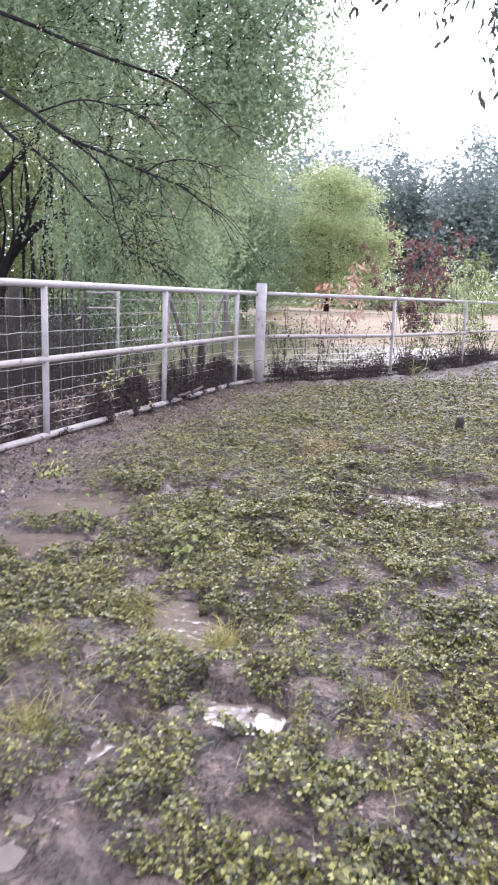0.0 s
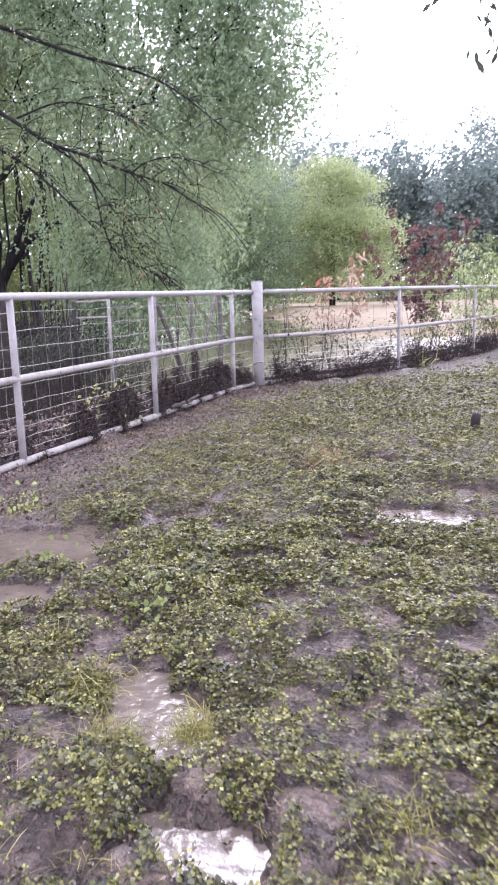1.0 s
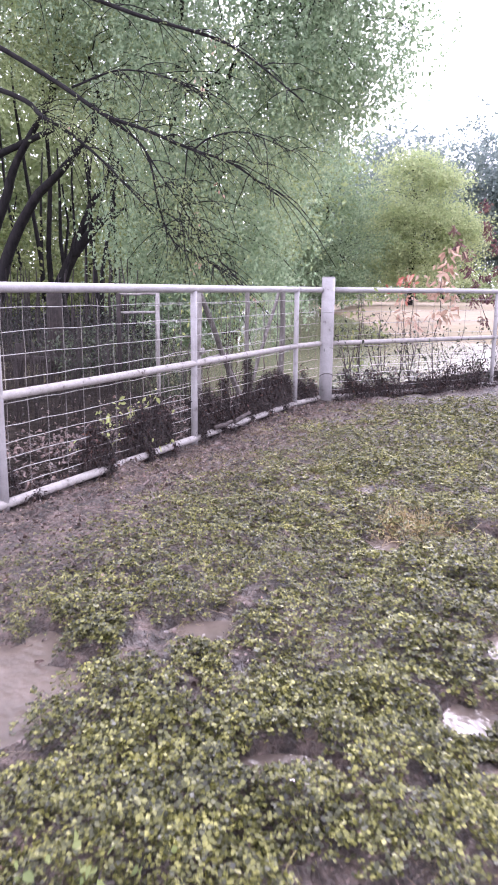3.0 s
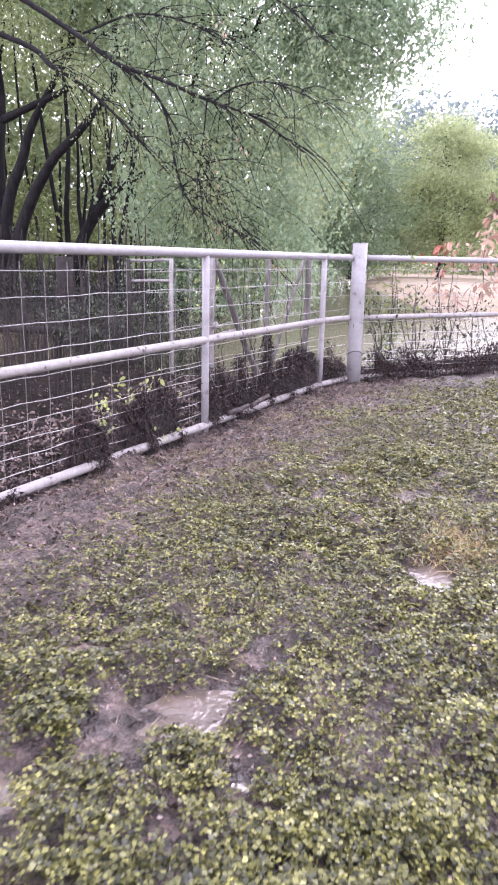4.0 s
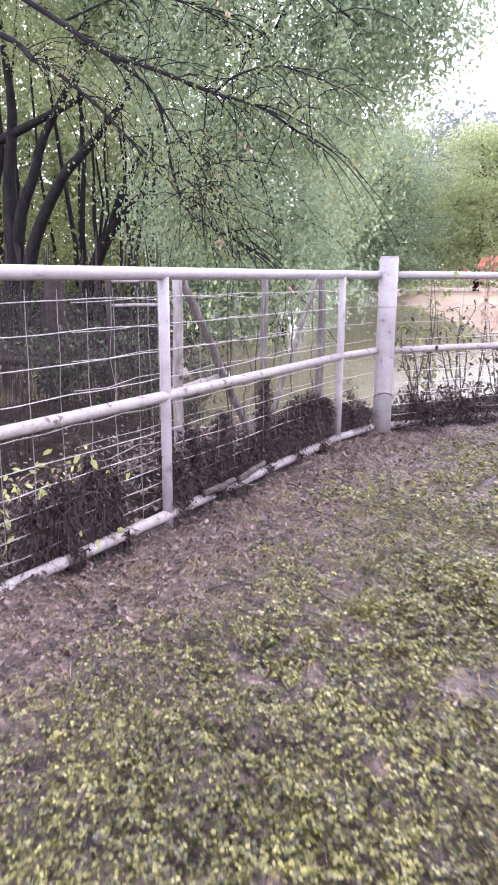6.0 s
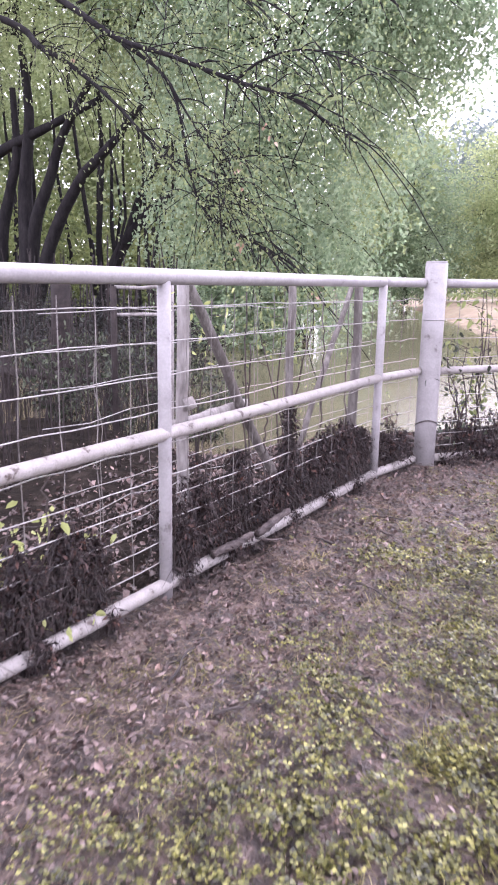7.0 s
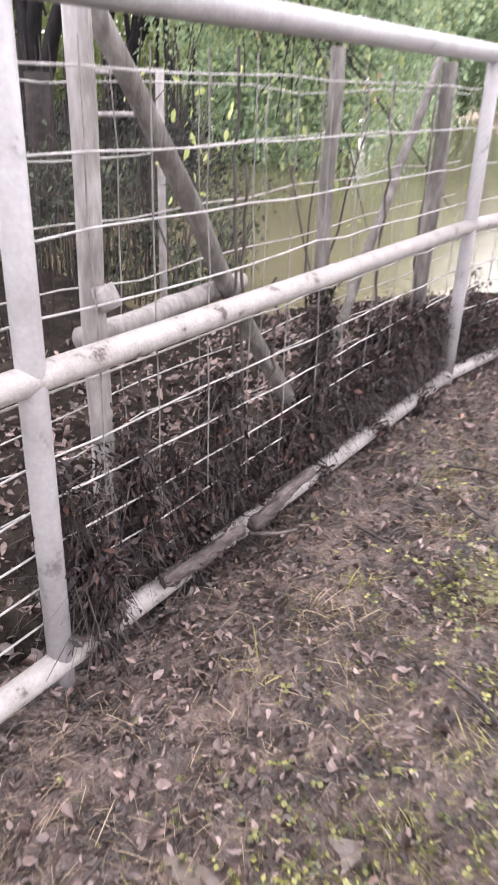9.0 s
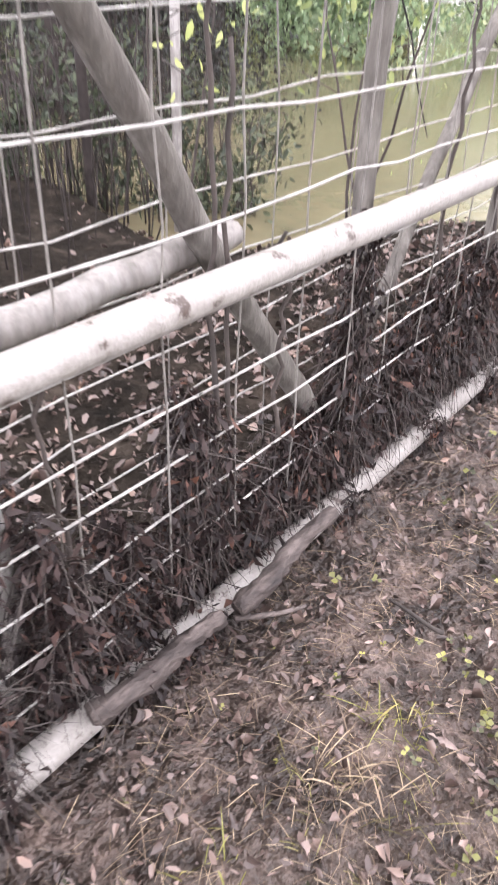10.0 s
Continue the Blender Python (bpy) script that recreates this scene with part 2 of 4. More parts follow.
PALE_LITTER = material("pale_crumpled_leaf", [(0.05, (0.06, 0.043, 0.037)), (0.45, (0.17, 0.125, 0.11)), (0.85, (0.33, 0.25, 0.225)), (1.0, (0.4, 0.2, 0.12))], 30, 0.42, 0.6, 120, "island", 0.45, 0.08, mixed=0.4)
DEBRIS = material("matted_dark_leaf", [(0.05, (0.006, 0.004, 0.004)), (0.5, (0.017, 0.0105, 0.01)), (0.82, (0.052, 0.031, 0.027)), (1.0, (0.23, 0.095, 0.055))], 9, 0.5, 0.0, 40, "island", 0.3, 0.03, mixed=0.45)


def foliage(name, dark, mid, light, thin=0.35):
    # clumpy noise puts light tops and shaded hollows of a crown into leaf colour
    return material(name, [(0.12, dark), (0.5, mid), (0.9, light)], 0.8, 0.5, 0.0, 6, "island", 0.35, thin, mixed=0.6)


# the next two greens are paler than bare leaves: haze is put into them
LEAF_GREEN = foliage("tree_leaf_green", (0.11, 0.14, 0.06), (0.23, 0.28, 0.125), (0.38, 0.43, 0.21), 0.52)
LEAF_BLUE = foliage("tree_leaf_bluish", (0.13, 0.195, 0.11), (0.26, 0.345, 0.205), (0.43, 0.51, 0.32), 0.55)
LEAF_YELLOW = foliage("tree_leaf_yellow_green", (0.25, 0.28, 0.1), (0.44, 0.48, 0.18), (0.6, 0.62, 0.28), 0.5)
# distance haze painted into the leaf colour: greyer, bluer, low contrast
LEAF_FAR = foliage("hazed_far_tree_leaf", (0.12, 0.155, 0.145), (0.18, 0.225, 0.205), (0.27, 0.32, 0.27), 0.4)
LEAF_PALE = foliage("pale_yellow_green_leaf", (0.24, 0.295, 0.14), (0.37, 0.43, 0.21), (0.52, 0.57, 0.31), 0.5)
LEAF_OLIVE = foliage("undergrowth_leaf", (0.1, 0.13, 0.05), (0.19, 0.23, 0.085), (0.35, 0.38, 0.15), 0.5)
LEAF_RED = foliage("red_leaf", (0.07, 0.032, 0.04), (0.14, 0.066, 0.07), (0.22, 0.15, 0.1))
LEAF_PEACH = foliage("peach_leaf", (0.32, 0.18, 0.12), (0.5, 0.34, 0.25), (0.62, 0.5, 0.39))
# near-black leaf: the deep shade of the thicket is put into its colour
LEAF_SHADE = foliage("shade_darkened_leaf", (0.004, 0.004, 0.0035), (0.009, 0.0095, 0.0075), (0.028, 0.032, 0.021), 0.1)
LEAF_SHRUB = foliage("dark_shrub_leaf", (0.02, 0.026, 0.018), (0.045, 0.056, 0.035), (0.1, 0.115, 0.065), 0.2)

# ---- ground: one sheet from the lawn to the horizon ----
FX = -3.77                                    # line of the pipe fence
CORNER = (-3.63, 10.62)
BENDS = [(-3.77, -6.0), (-3.77, 9.98), CORNER, (-2.02, 13.08), (-1.02, 16.3), (-0.1, 19.9), (1.4, 23.0), (60, 60)]
POOLS = [  # x, y, radii, turn in degrees, depth
    (-2.5, 3.9, 0.55, 0.36, 10, 0.1), (-2.35, 3.2, 0.55, 0.25, 15, 0.09), (-3.2, 3.5, 0.5, 0.3, 0, 0.08),
    (-1.12, 2.58, 0.34, 0.2, -50, 0.08), (-0.72, 2.07, 0.24, 0.13, -30, 0.085),
    (-0.6, 5.0, 0.42, 0.23, -5, 0.12), (-0.3, 5.55, 0.42, 0.22, 10, 0.12), (0.05, 5.15, 0.36, 0.26, 0, 0.12), (-0.83, 4.38, 0.11, 0.14, 0, 0.09),
    (-1.96, 4.56, 0.3, 0.15, 70, 0.06), (-1.55, 5.87, 0.11, 0.17, 10, 0.1), (-1.1, 6.3, 0.24, 0.12, 20, 0.08), (-1.57, 5.22, 0.1, 0.08, 0, 0.08),
    (0.6, 5.9, 0.5, 0.2, 10, 0.1), (-1.3, 3.9, 0.16, 0.1, 30, 0.07)]
PUDDLE_Z, FLOOD_Z = -0.022, -0.24


def behind(x, y):
    """Metres behind the fence line (negative on the lawn), by the nearest stretch."""
    x, y = np.asarray(x, float), np.asarray(y, float)
    best, sign = np.full(x.shape, 1e9), np.ones(x.shape)
    for (ax, ay), (bx, by) in zip(BENDS, BENDS[1:]):
        dx, dy = bx - ax, by - ay
        t = np.clip(((x - ax) * dx + (y - ay) * dy) / (dx * dx + dy * dy), 0, 1)
        d = np.hypot(x - ax - t * dx, y - ay - t * dy)
        s = np.where(dx * (y - ay) - dy * (x - ax) > 0, 1.0, -1.0)
        sign = np.where(d < best - 1e-9, s, sign)
        best = np.minimum(best, d)
    return best * sign


def pool_depth(x, y):
    d = np.zeros(np.shape(x))
    wob = 0.55 * (vnoise(x, y, 0.16, 5) - 0.5) + 0.35 * (vnoise(x, y, 0.07, 6) - 0.5)
    for cx, cy, rx, ry, turn, deep in POOLS:
        c, s = math.cos(radians(turn)), math.sin(radians(turn))
        u, v = ((x - cx) * c + (y - cy) * s) / rx, (-(x - cx) * s + (y - cy) * c) / ry
        d = np.maximum(d, deep * smooth(1.1 - np.hypot(u, v) + 1.3 * wob, 0.0, 0.7))
    return d


def far_land(x, y):
    """0 in the flood, 1 on the ground beyond it."""
    right = smooth(y - 24.8 - 2.3 * np.maximum(0, -(x + 6.0)), 0, 3)
    left = smooth(np.hypot(x, y) - 31, 0, 4) * smooth(-np.degrees(np.arctan2(x, np.maximum(y, 0.01))), 34, 38)
    return np.maximum(np.maximum(right, left), smooth(np.hypot(x, y), 74, 80))


def height(x, y):
    x, y = np.asarray(x, float), np.asarray(y, float)
    d = behind(x, y)
    lumps = 0.06 * (vnoise(x, y, 0.55, 1) - 0.5) + 0.05 * (vnoise(x, y, 0.17, 2) - 0.5) + 0.045 * (vnoise(x, y, 0.075, 3) - 0.5)
    near = 1 - smooth(np.hypot(x + 1.5, y - 6), 14, 22)
    lawn = 0.022 + lumps * near - pool_depth(x, y)
    wide = 2.6 * smooth(9.5 + 0.55 * (-3.77 - x) - y, 0, 1.2)
    drop = smooth(d - wide, 0.7, 3.4)
    basin = -0.55 * drop
    land = far_land(x, y)
    out = np.where(d > 0, 0.02 + lumps * near + basin * (1 - land) + 0.25 * land, lawn)
    return out


def steps(lo, dense_lo, dense_hi, hi, fine, grow=1.085):
    mid = list(np.arange(dense_lo, dense_hi + 1e-6, fine))
    a, s = [], fine
    p = dense_hi
    while p < hi:
        s *= grow
        p += s
        a.append(p)
    b, s, p = [], fine, dense_lo
    while p > lo:
        s *= grow
        p -= s
        b.append(p)
    return np.array(b[::-1] + mid + a)


gx, gy = steps(-1500, -4.2, 0.8, 1500, 0.05), steps(-1500, 1.2, 10.6, 1500, 0.05)
GX, GY = np.meshgrid(gx, gy, indexing="ij")
GZ = height(GX, GY)
nx, ny = len(gx), len(gy)
I, J = np.meshgrid(np.arange(nx - 1), np.arange(ny - 1), indexing="ij")
k = (I * ny + J).ravel()
ground_mesh = quads_mesh("ground", np.stack([GX, GY, GZ], -1).reshape(-1, 3), np.stack([k, k + ny, k + ny + 1, k + 1], 1))
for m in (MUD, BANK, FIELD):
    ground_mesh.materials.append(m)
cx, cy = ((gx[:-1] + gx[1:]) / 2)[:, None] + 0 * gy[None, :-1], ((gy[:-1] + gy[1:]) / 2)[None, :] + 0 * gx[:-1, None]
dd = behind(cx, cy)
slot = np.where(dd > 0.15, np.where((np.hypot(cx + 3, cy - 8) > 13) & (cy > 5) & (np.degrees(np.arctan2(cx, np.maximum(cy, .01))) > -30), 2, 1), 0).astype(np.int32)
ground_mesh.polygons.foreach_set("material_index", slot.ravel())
ground = tagged(new("ground", ground_mesh), "rain-soaked muddy lawn, leafy bank and dry field beyond", "ground", kind="structure")


def sheet(name, x0, x1, y0, y1, z, mat, label):
    me = quads_mesh(name, [(x0, y0, z), (x1, y0, z), (x1, y1, z), (x0, y1, z)], [(0, 1, 2, 3)])
    me.materials.append(mat)
    return tagged(new(name, me), label, "water", kind="structure")


sheet("puddle_water", -3.7, 2.0, 0.0, 8.0, PUDDLE_Z, PUDDLE, "shallow brown puddles standing in the muddy lawn")
sheet("flood_water", -140, 45, -60, 110, FLOOD_Z, WATER, "brown flood water behind the fence, wind-ruffled before the field")

# ---- pipe fence ----
TOP, MID, LOW, PIPE = 1.36, 0.725, 0.062, 0.03
WIRES = (1.24, 1.10, 0.96, 0.815, 0.67, 0.53, 0.43, 0.33, 0.24, 0.15)


def pipe(pts, r, mat, name, parent, sides=20, label=""):
    t = Tubes(sides)
    t.add(pts, r)
    return part(name, t.mesh(name), mat, parent, label)


def plan_line(a, b, z, n=2, jitter=0.0):
    p = bend((*a, z), (*b, z), 0, n)
    p[1:-1, 2] += rng.normal(0, jitter, n - 2)
    p[1:-1, 0] += rng.normal(0, jitter, n - 2)
    return p


def fence_run(name, label, corners, posts, spacing, first):
    """Rails through the corners, slim posts, and welded wire tied to them."""
    f = thing(name, label, "fence")
    for a, b in zip(corners, corners[1:]):
        nx_, ny_ = b[0] - a[0], b[1] - a[1]
        ln = math.hypot(nx_, ny_)
        off = (-ny_ / ln * 0.036, nx_ / ln * 0.036)
        pipe(plan_line(a, b, TOP, 9, 0.0), PIPE + 0.002, PAINT, "top_rail", f)
        pipe(plan_line(a, b, MID, 9, 0.0), PIPE - 0.001, RUSTY, "middle_rail", f)
        pipe(plan_line(a, b, LOW, 9, 0.0), PIPE, RUSTY, "bottom_rail", f, label="mud-splashed white bottom rail")
        aw, bw = (a[0] + off[0], a[1] + off[1]), (b[0] + off[0], b[1] + off[1])
        for z in WIRES:
            pipe(plan_line(aw, bw, z, max(6, int(ln / 0.17)), 0.0035), 0.0027, WIRE, "horizontal_wire", f, 6)
        for i in range(int((ln - first) / spacing) + 1):
            t = (first + i * spacing) / ln
            p = (aw[0] + (bw[0] - aw[0]) * t, aw[1] + (bw[1] - aw[1]) * t)
            pipe(bend((*p, 1.29), (p[0], p[1], 0.06), 0, 9, 0.003), 0.002, DULLWIRE, "upright_wire", f, 5)
    for x, y in posts:
        pipe(bend((x, y, TOP - 0.01), (x, y, -0.06), 0, 4), PIPE - 0.002, PAINT, "post", f)
    return f


fence_run("pipe_fence", "white painted steel pipe fence with welded wire", [(FX, -1.55), (FX, 9.98), (CORNER[0] - 0.06, CORNER[1] - 0.05)],
          [(FX, -1.55), (FX, 0.76), (FX, 3.07), (FX, 5.37), (FX, 7.67), (FX, 9.98)], 0.185, 0.17)
fence_run("pipe_fence", "white painted steel pipe fence with debris at its foot", [(CORNER[0] + 0.04, CORNER[1] + 0.06), *BENDS[3:6]], BENDS[3:6], 0.3, 0.2)
corner_post = thing("corner_post", "thick lilac-white painted steel corner post", "post")
shaft = pipe(bend((*CORNER, -0.1), (*CORNER, 1.5), 0, 4), 0.079, PAINT, "shaft", corner_post, 28)
pipe(bend((*CORNER, 1.497), (*CORNER, 1.512), 0, 2), 0.074, PAINT, "cap", shaft, 28)
pipe(bend((*CORNER, 1.096), (*CORNER, 1.106), 0, 2), 0.0815, PAINT, "weld_ring", shaft, 28)
tie = [(CORNER[0] + 0.085 * math.cos(a), CORNER[1] + 0.085 * math.sin(a), 0.34 + 0.03 * math.sin(a * 1.5)) for a in np.linspace(2.6, 7.4, 14)]
pipe(tie, 0.004, TWIG, "tie_wire", shaft, 6, "rusty dark wire")

# ---- old wooden brace fence just behind ----
old = thing("wooden_brace_fence", "weathered wooden brace posts with a slanted pole", "fence")


def pole(name, a, b, r0, r1, mat, label=""):
    t = Tubes(12)
    t.add(bend(a, b, 0, 9, 0.004), r0, r1, 0.06)
    return part(name, t.mesh(name), mat, old, label)


pole("post", (-3.89, 7.95, -0.05), (-3.88, 7.94, 1.36), 0.03, 0.027, PALEWOOD, "pale peeling post")
pole("brace", (-3.87, 8.82, 0.2), (-3.93, 8.02, 1.36), 0.027, 0.025, WOOD, "slanted grey pole")
pole("cross_log", (-3.945, 7.955, 0.692), (-3.935, 8.56, 0.722), 0.03, 0.026, PALEWOOD, "pale horizontal log")
pole("post", (-3.9, 8.96, -0.05), (-3.9, 8.97, 1.33), 0.026, 0.022, WOOD)
pole("post", (-3.96, 10.0, -0.05), (-3.96, 10.02, 1.33), 0.034, 0.03, WOOD)
pole("leaning_post", (-3.98, 9.2, 0.3), (-4.0, 10.0, 1.34), 0.02, 0.018, WOOD, "thin leaning pole")
for z in WIRES[:8]:
    pipe(plan_line((-3.975, 7.2), (-4.0, 10.4), z - 0.02, 14, 0.008), 0.0022, WIRE, "strand", old, 5)
for i in range(9):
    y = 7.5 + i * 0.31
    pipe(bend((-3.98, y, 1.25), (-3.985, y + 0.02, 0.1), 0, 8, 0.006), 0.0018, DULLWIRE, "stay_wire", old, 5)
bolt = Tubes(10)
bolt.add(bend((-3.86, 7.93, 0.8), (-3.83, 7.96, 0.82), 0, 3), 0.03, 0.024, 0.2)
part("tie_knot", bolt.mesh("tie_knot"), PALEWOOD, old)

# ---- farther pens in the flood ----
pen = thing("pen_fence", "dark wet wooden rail fence standing in water", "fence")
for i, x in enumerate((-12.6, -11.0, -9.6, -8.9, -7.8)):
    t = Tubes(9)
    t.add(bend((x, 11.72, -0.7), (x + 0.03, 11.73, 0.42), 0, 5, 0.01), 0.07, 0.06, 0.08)
    part("post", t.mesh("post"), DARKWOOD, pen)
t = Tubes(9)
t.add(bend((-13, 11.6, 0.1), (-7.6, 11.7, 0.2), 0, 9, 0.01), 0.075, 0.06, 0.08)
part("rail", t.mesh("rail"), DARKWOOD, pen)
t = Tubes(9)
t.add(bend((-9.8, 12.9, -0.7), (-9.75, 12.9, 1.3), 0, 5, 0.01), 0.16, 0.14, 0.08)
part("gate_post", t.mesh("gate_post"), DARKWOOD, pen, "thick dark post")
thick_ = thing("thicket", "dark thin stems and shrubs in the shade", "bushes", kind="stuff")
t, spots = Tubes(5), []
for i in range(170):
    x, y = rng.uniform(-20, -8.6), rng.uniform(13.5, 21)
    if x > -8.6 - (y - 14) * 0.75:
        continue
    h = rng.uniform(0.7, 2.2)
    t.add(bend((x, y, -0.8), (x + rng.normal(0, 0.12), y, h), 0, 5, 0.03), rng.uniform(0.015, 0.05), 0.01)
    spots.append(np.array([x, y, 0.1]) + rand_dirs(6, -0.5, 1) * np.array([0.6, 0.6, 0.7]))
part("stem_mass", t.mesh("stem_mass"), DARKWOOD, thick_)
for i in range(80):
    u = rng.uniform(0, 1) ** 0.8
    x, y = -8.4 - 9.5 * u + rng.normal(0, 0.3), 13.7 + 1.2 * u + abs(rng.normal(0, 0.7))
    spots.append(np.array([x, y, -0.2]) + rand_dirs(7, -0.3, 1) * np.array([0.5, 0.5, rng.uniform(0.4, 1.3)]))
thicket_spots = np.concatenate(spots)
panel = thing("corral_panel", "pale tube corral panel standing in the flood", "panel")
for x in (-13.9, -12.9):
    pipe(bend((x, 13.2, -0.7), (x, 13.2, 1.35), 0, 3), 0.025, PAINT, "upright", panel, 10)
for z in (1.33, 1.12, 0.92, 0.72):
    pipe(bend((-13.9, 13.2, z), (-12.9, 13.2, z), 0, 3), 0.02, PAINT, "bar", panel, 10)
gate = thing("old_gate", "pale weathered wooden gate standing in the flood", "gate")
pipe(bend((-6.17, 10.8, -0.7), (-6.15, 10.78, 1.31), 0, 4), 0.028, PALEWOOD, "upright", gate, 10)
pipe(bend((-6.62, 10.52, -0.7), (-6.6, 10.5, 1.29), 0, 4), 0.03, DARKWOOD, "upright", gate, 10, "dark wet upright")
for z in (1.29, 1.04):
    pipe(bend((-6.15, 10.78, z), (-6.6, 10.52, z - 0.01), 0, 5, 0.004), 0.018, PALEWOOD, "bar", gate, 10)
weeds = thing("dead_weeds", "dark dead weed stalks standing on the wet bank", "weeds", kind="stuff")
t = Tubes(4)
for i in range(1300):
    x, y = rng.uniform(-9.8, -5.3), rng.uniform(4.5, 13.2)
    if x > -5.2 - 0.75 * max(0, y - 9.3):
        continue
    h = rng.uniform(0.1, 0.75) if rng.uniform() < 0.8 else rng.uniform(0.7, 1.25)
    t.add(bend((x, y, -0.5), (x + rng.normal(0, 0.07), y + rng.normal(0, 0.07), h), 0, 4, 0.015), rng.uniform(0.004, 0.012), 0.003, 0, 4)
part("stalk_mass", t.mesh("stalk_mass"), DARKWOOD, weeds)


# ---- trees ----
def crown_leaves(name, spots, spread, per, size, mat, parent, aspect=0.55, hang=0.3, r=None, fine=False, strand=0.0):
    """Leaves in clumps round the spots; strand: metres over which a clump trails down as hanging twigs."""
    r = r or rng
    spots = np.asarray(spots)
    n = len(spots) * per
    at = np.repeat(spots, per, 0) + r.normal(0, 1, (n, 3)) * np.asarray(spread)
    way = rand_dirs(n, -1, 0.6, r) + np.array([0, 0, -hang])
    if strand:
        line = np.repeat(spots, per, 0) + np.repeat(r.normal(0, 1, (n // 10 + 1, 3)), 10, 0)[:n] * np.asarray(spread)
        at = line + r.normal(0, 0.05, (n, 3))
        at[:, 2] -= r.uniform(0, strand, n)
    if fine:
        return part(name, fine_leaves(name, at, way, rand_dirs(n, 0.0, 1, r), r.uniform(0.6, 1.35, n) * size, aspect), mat, parent)
    return part(name, leaf_mesh(name, at, way, rand_dirs(n, 0.0, 1, r), r.uniform(0.6, 1.35, n) * size, aspect, 0.1, 0.25), mat, parent)


def tree(name, label, base, trunks, blobs, mat, twigs=70, per=60, size=0.14, spread=0.4, trunk_r=0.16, seed=1, hang=0.3, category="tree", limbs=True, strand=0.0):
    """Trunks given as lines of points; a crown of twig tips filling uneven blobs (centre, radii); leaves in clumps round the tips."""
    r = np.random.default_rng(seed)
    ob = thing(name, label, category, at=base)
    inv = Matrix.Translation(base).inverted()
    wood = Tubes(8)
    joints = []
    for pts in trunks:
        line = spline(pts, 4)
        wood.add(line, trunk_r * (1.25 if len(joints) == 0 else 0.9), trunk_r * 0.35, 0.08)
        joints += list(line[len(line) // 2:])
    joints = np.array(joints)
    spots = []
    for (c, rad) in blobs:
        c, rad = np.array(c, float), np.array(rad, float)
        cnt = max(4, int(twigs * np.prod(rad) ** 0.5 / sum(np.prod(np.array(b[1])) ** 0.5 for b in blobs)))
        p = c + rand_dirs(cnt, -1, 1, r) * rad * (r.uniform(0.15, 1.12, (cnt, 1)) ** 0.5)
        spots.append(p)
        if limbs:
            hub = joints[np.argmin(np.linalg.norm(joints - c, axis=1))]
            wood.add(bend(hub, c, -0.3, 6, 0.15, r), trunk_r * 0.45, trunk_r * 0.15, 0.06, 6)
            for q in p[:: 6]:
                m = hub * 0.3 + c * 0.7 + r.normal(0, 0.3, 3)
                wood.add(bend(m, q, -0.2, 6, 0.05, r), trunk_r * 0.12, 0.009, 0, 5)
    for me_ob in (part("trunk", wood.mesh("trunk"), BARK, ob), crown_leaves("crown", np.concatenate(spots), np.array([spread, spread, spread * 0.6]), per, size, mat, ob, hang=hang, r=r, fine=True, strand=strand)):
        me_ob.matrix_parent_inverse = inv
    return ob


# leaf colour carries the thicket's shade
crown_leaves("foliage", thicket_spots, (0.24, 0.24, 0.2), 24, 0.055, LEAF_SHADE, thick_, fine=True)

# limbs that reach over the water from a trunk beside the path
over = thing("overhanging_tree", "tree with long dark limbs drooping over the flood", "tree", at=(-12.2, 11.2, -0.4))
w = Tubes(8)
w.add(spline([(-12.2, 11.2, -0.5), (-12.0, 11.3, 1.6), (-11.9, 11.5, 3.6), (-11.7, 11.7, 6.5), (-11.5, 12, 10)]), 0.28, 0.1, 0.06)
BOUGHS = [([(-11.9, 11.4, 5.2), (-9.93, 12.3, 4.51), (-9.36, 12.3, 4.14), (-8.81, 12.3, 3.84), (-8.12, 12.3, 3.34), (-7.18, 12.3, 2.49)], 0.065, 0.014),
         ([(-11.8, 11.6, 6.0), (-10.2, 12.1, 5.3), (-8.95, 12.3, 4.58), (-8.06, 12.3, 4.03), (-7.35, 12.3, 3.77), (-6.46, 12.3, 3.4), (-5.81, 12.3, 3.17), (-5.1, 12.4, 2.7)], 0.062, 0.013),
         ([(-11.7, 11.7, 6.8), (-9.6, 12.4, 6.3), (-7.8, 12.8, 5.6), (-6.2, 13, 5.0), (-5.0, 13.1, 4.1)], 0.07, 0.01),
         ([(-8.7, 12.3, 4.5), (-8.0, 12.6, 4.75), (-7.2, 12.7, 4.6), (-6.6, 12.7, 4.3)], 0.025, 0.008)]
DROOPING = [([(-8.06, 12.3, 4.02), (-7.32, 12.3, 3.46), (-7.06, 12.3, 2.54), (-6.81, 12.3, 2.07), (-6.31, 12.3, 1.82), (-5.83, 12.3, 1.59)], 0.028, 0.009),
         ([(-7.32, 12.3, 3.46), (-6.95, 12.3, 2.95), (-6.59, 12.3, 2.5), (-6.3, 12.35, 1.9)], 0.018, 0.007),
         ([(-6.56, 12.3, 3.42), (-6.63, 12.3, 2.84), (-6.72, 12.3, 2.35), (-6.95, 12.3, 2.2)], 0.014, 0.006),
         ([(-6.46, 12.3, 3.4), (-6.13, 12.3, 3.56), (-5.58, 12.3, 3.58), (-4.9, 12.4, 3.3)], 0.022, 0.006)]
tips = []
inv = Matrix.Translation((-12.2, 11.2, -0.4)).inverted()
o1 = part("trunk", w.mesh("trunk"), BARK, over)
o1.matrix_parent_inverse = inv
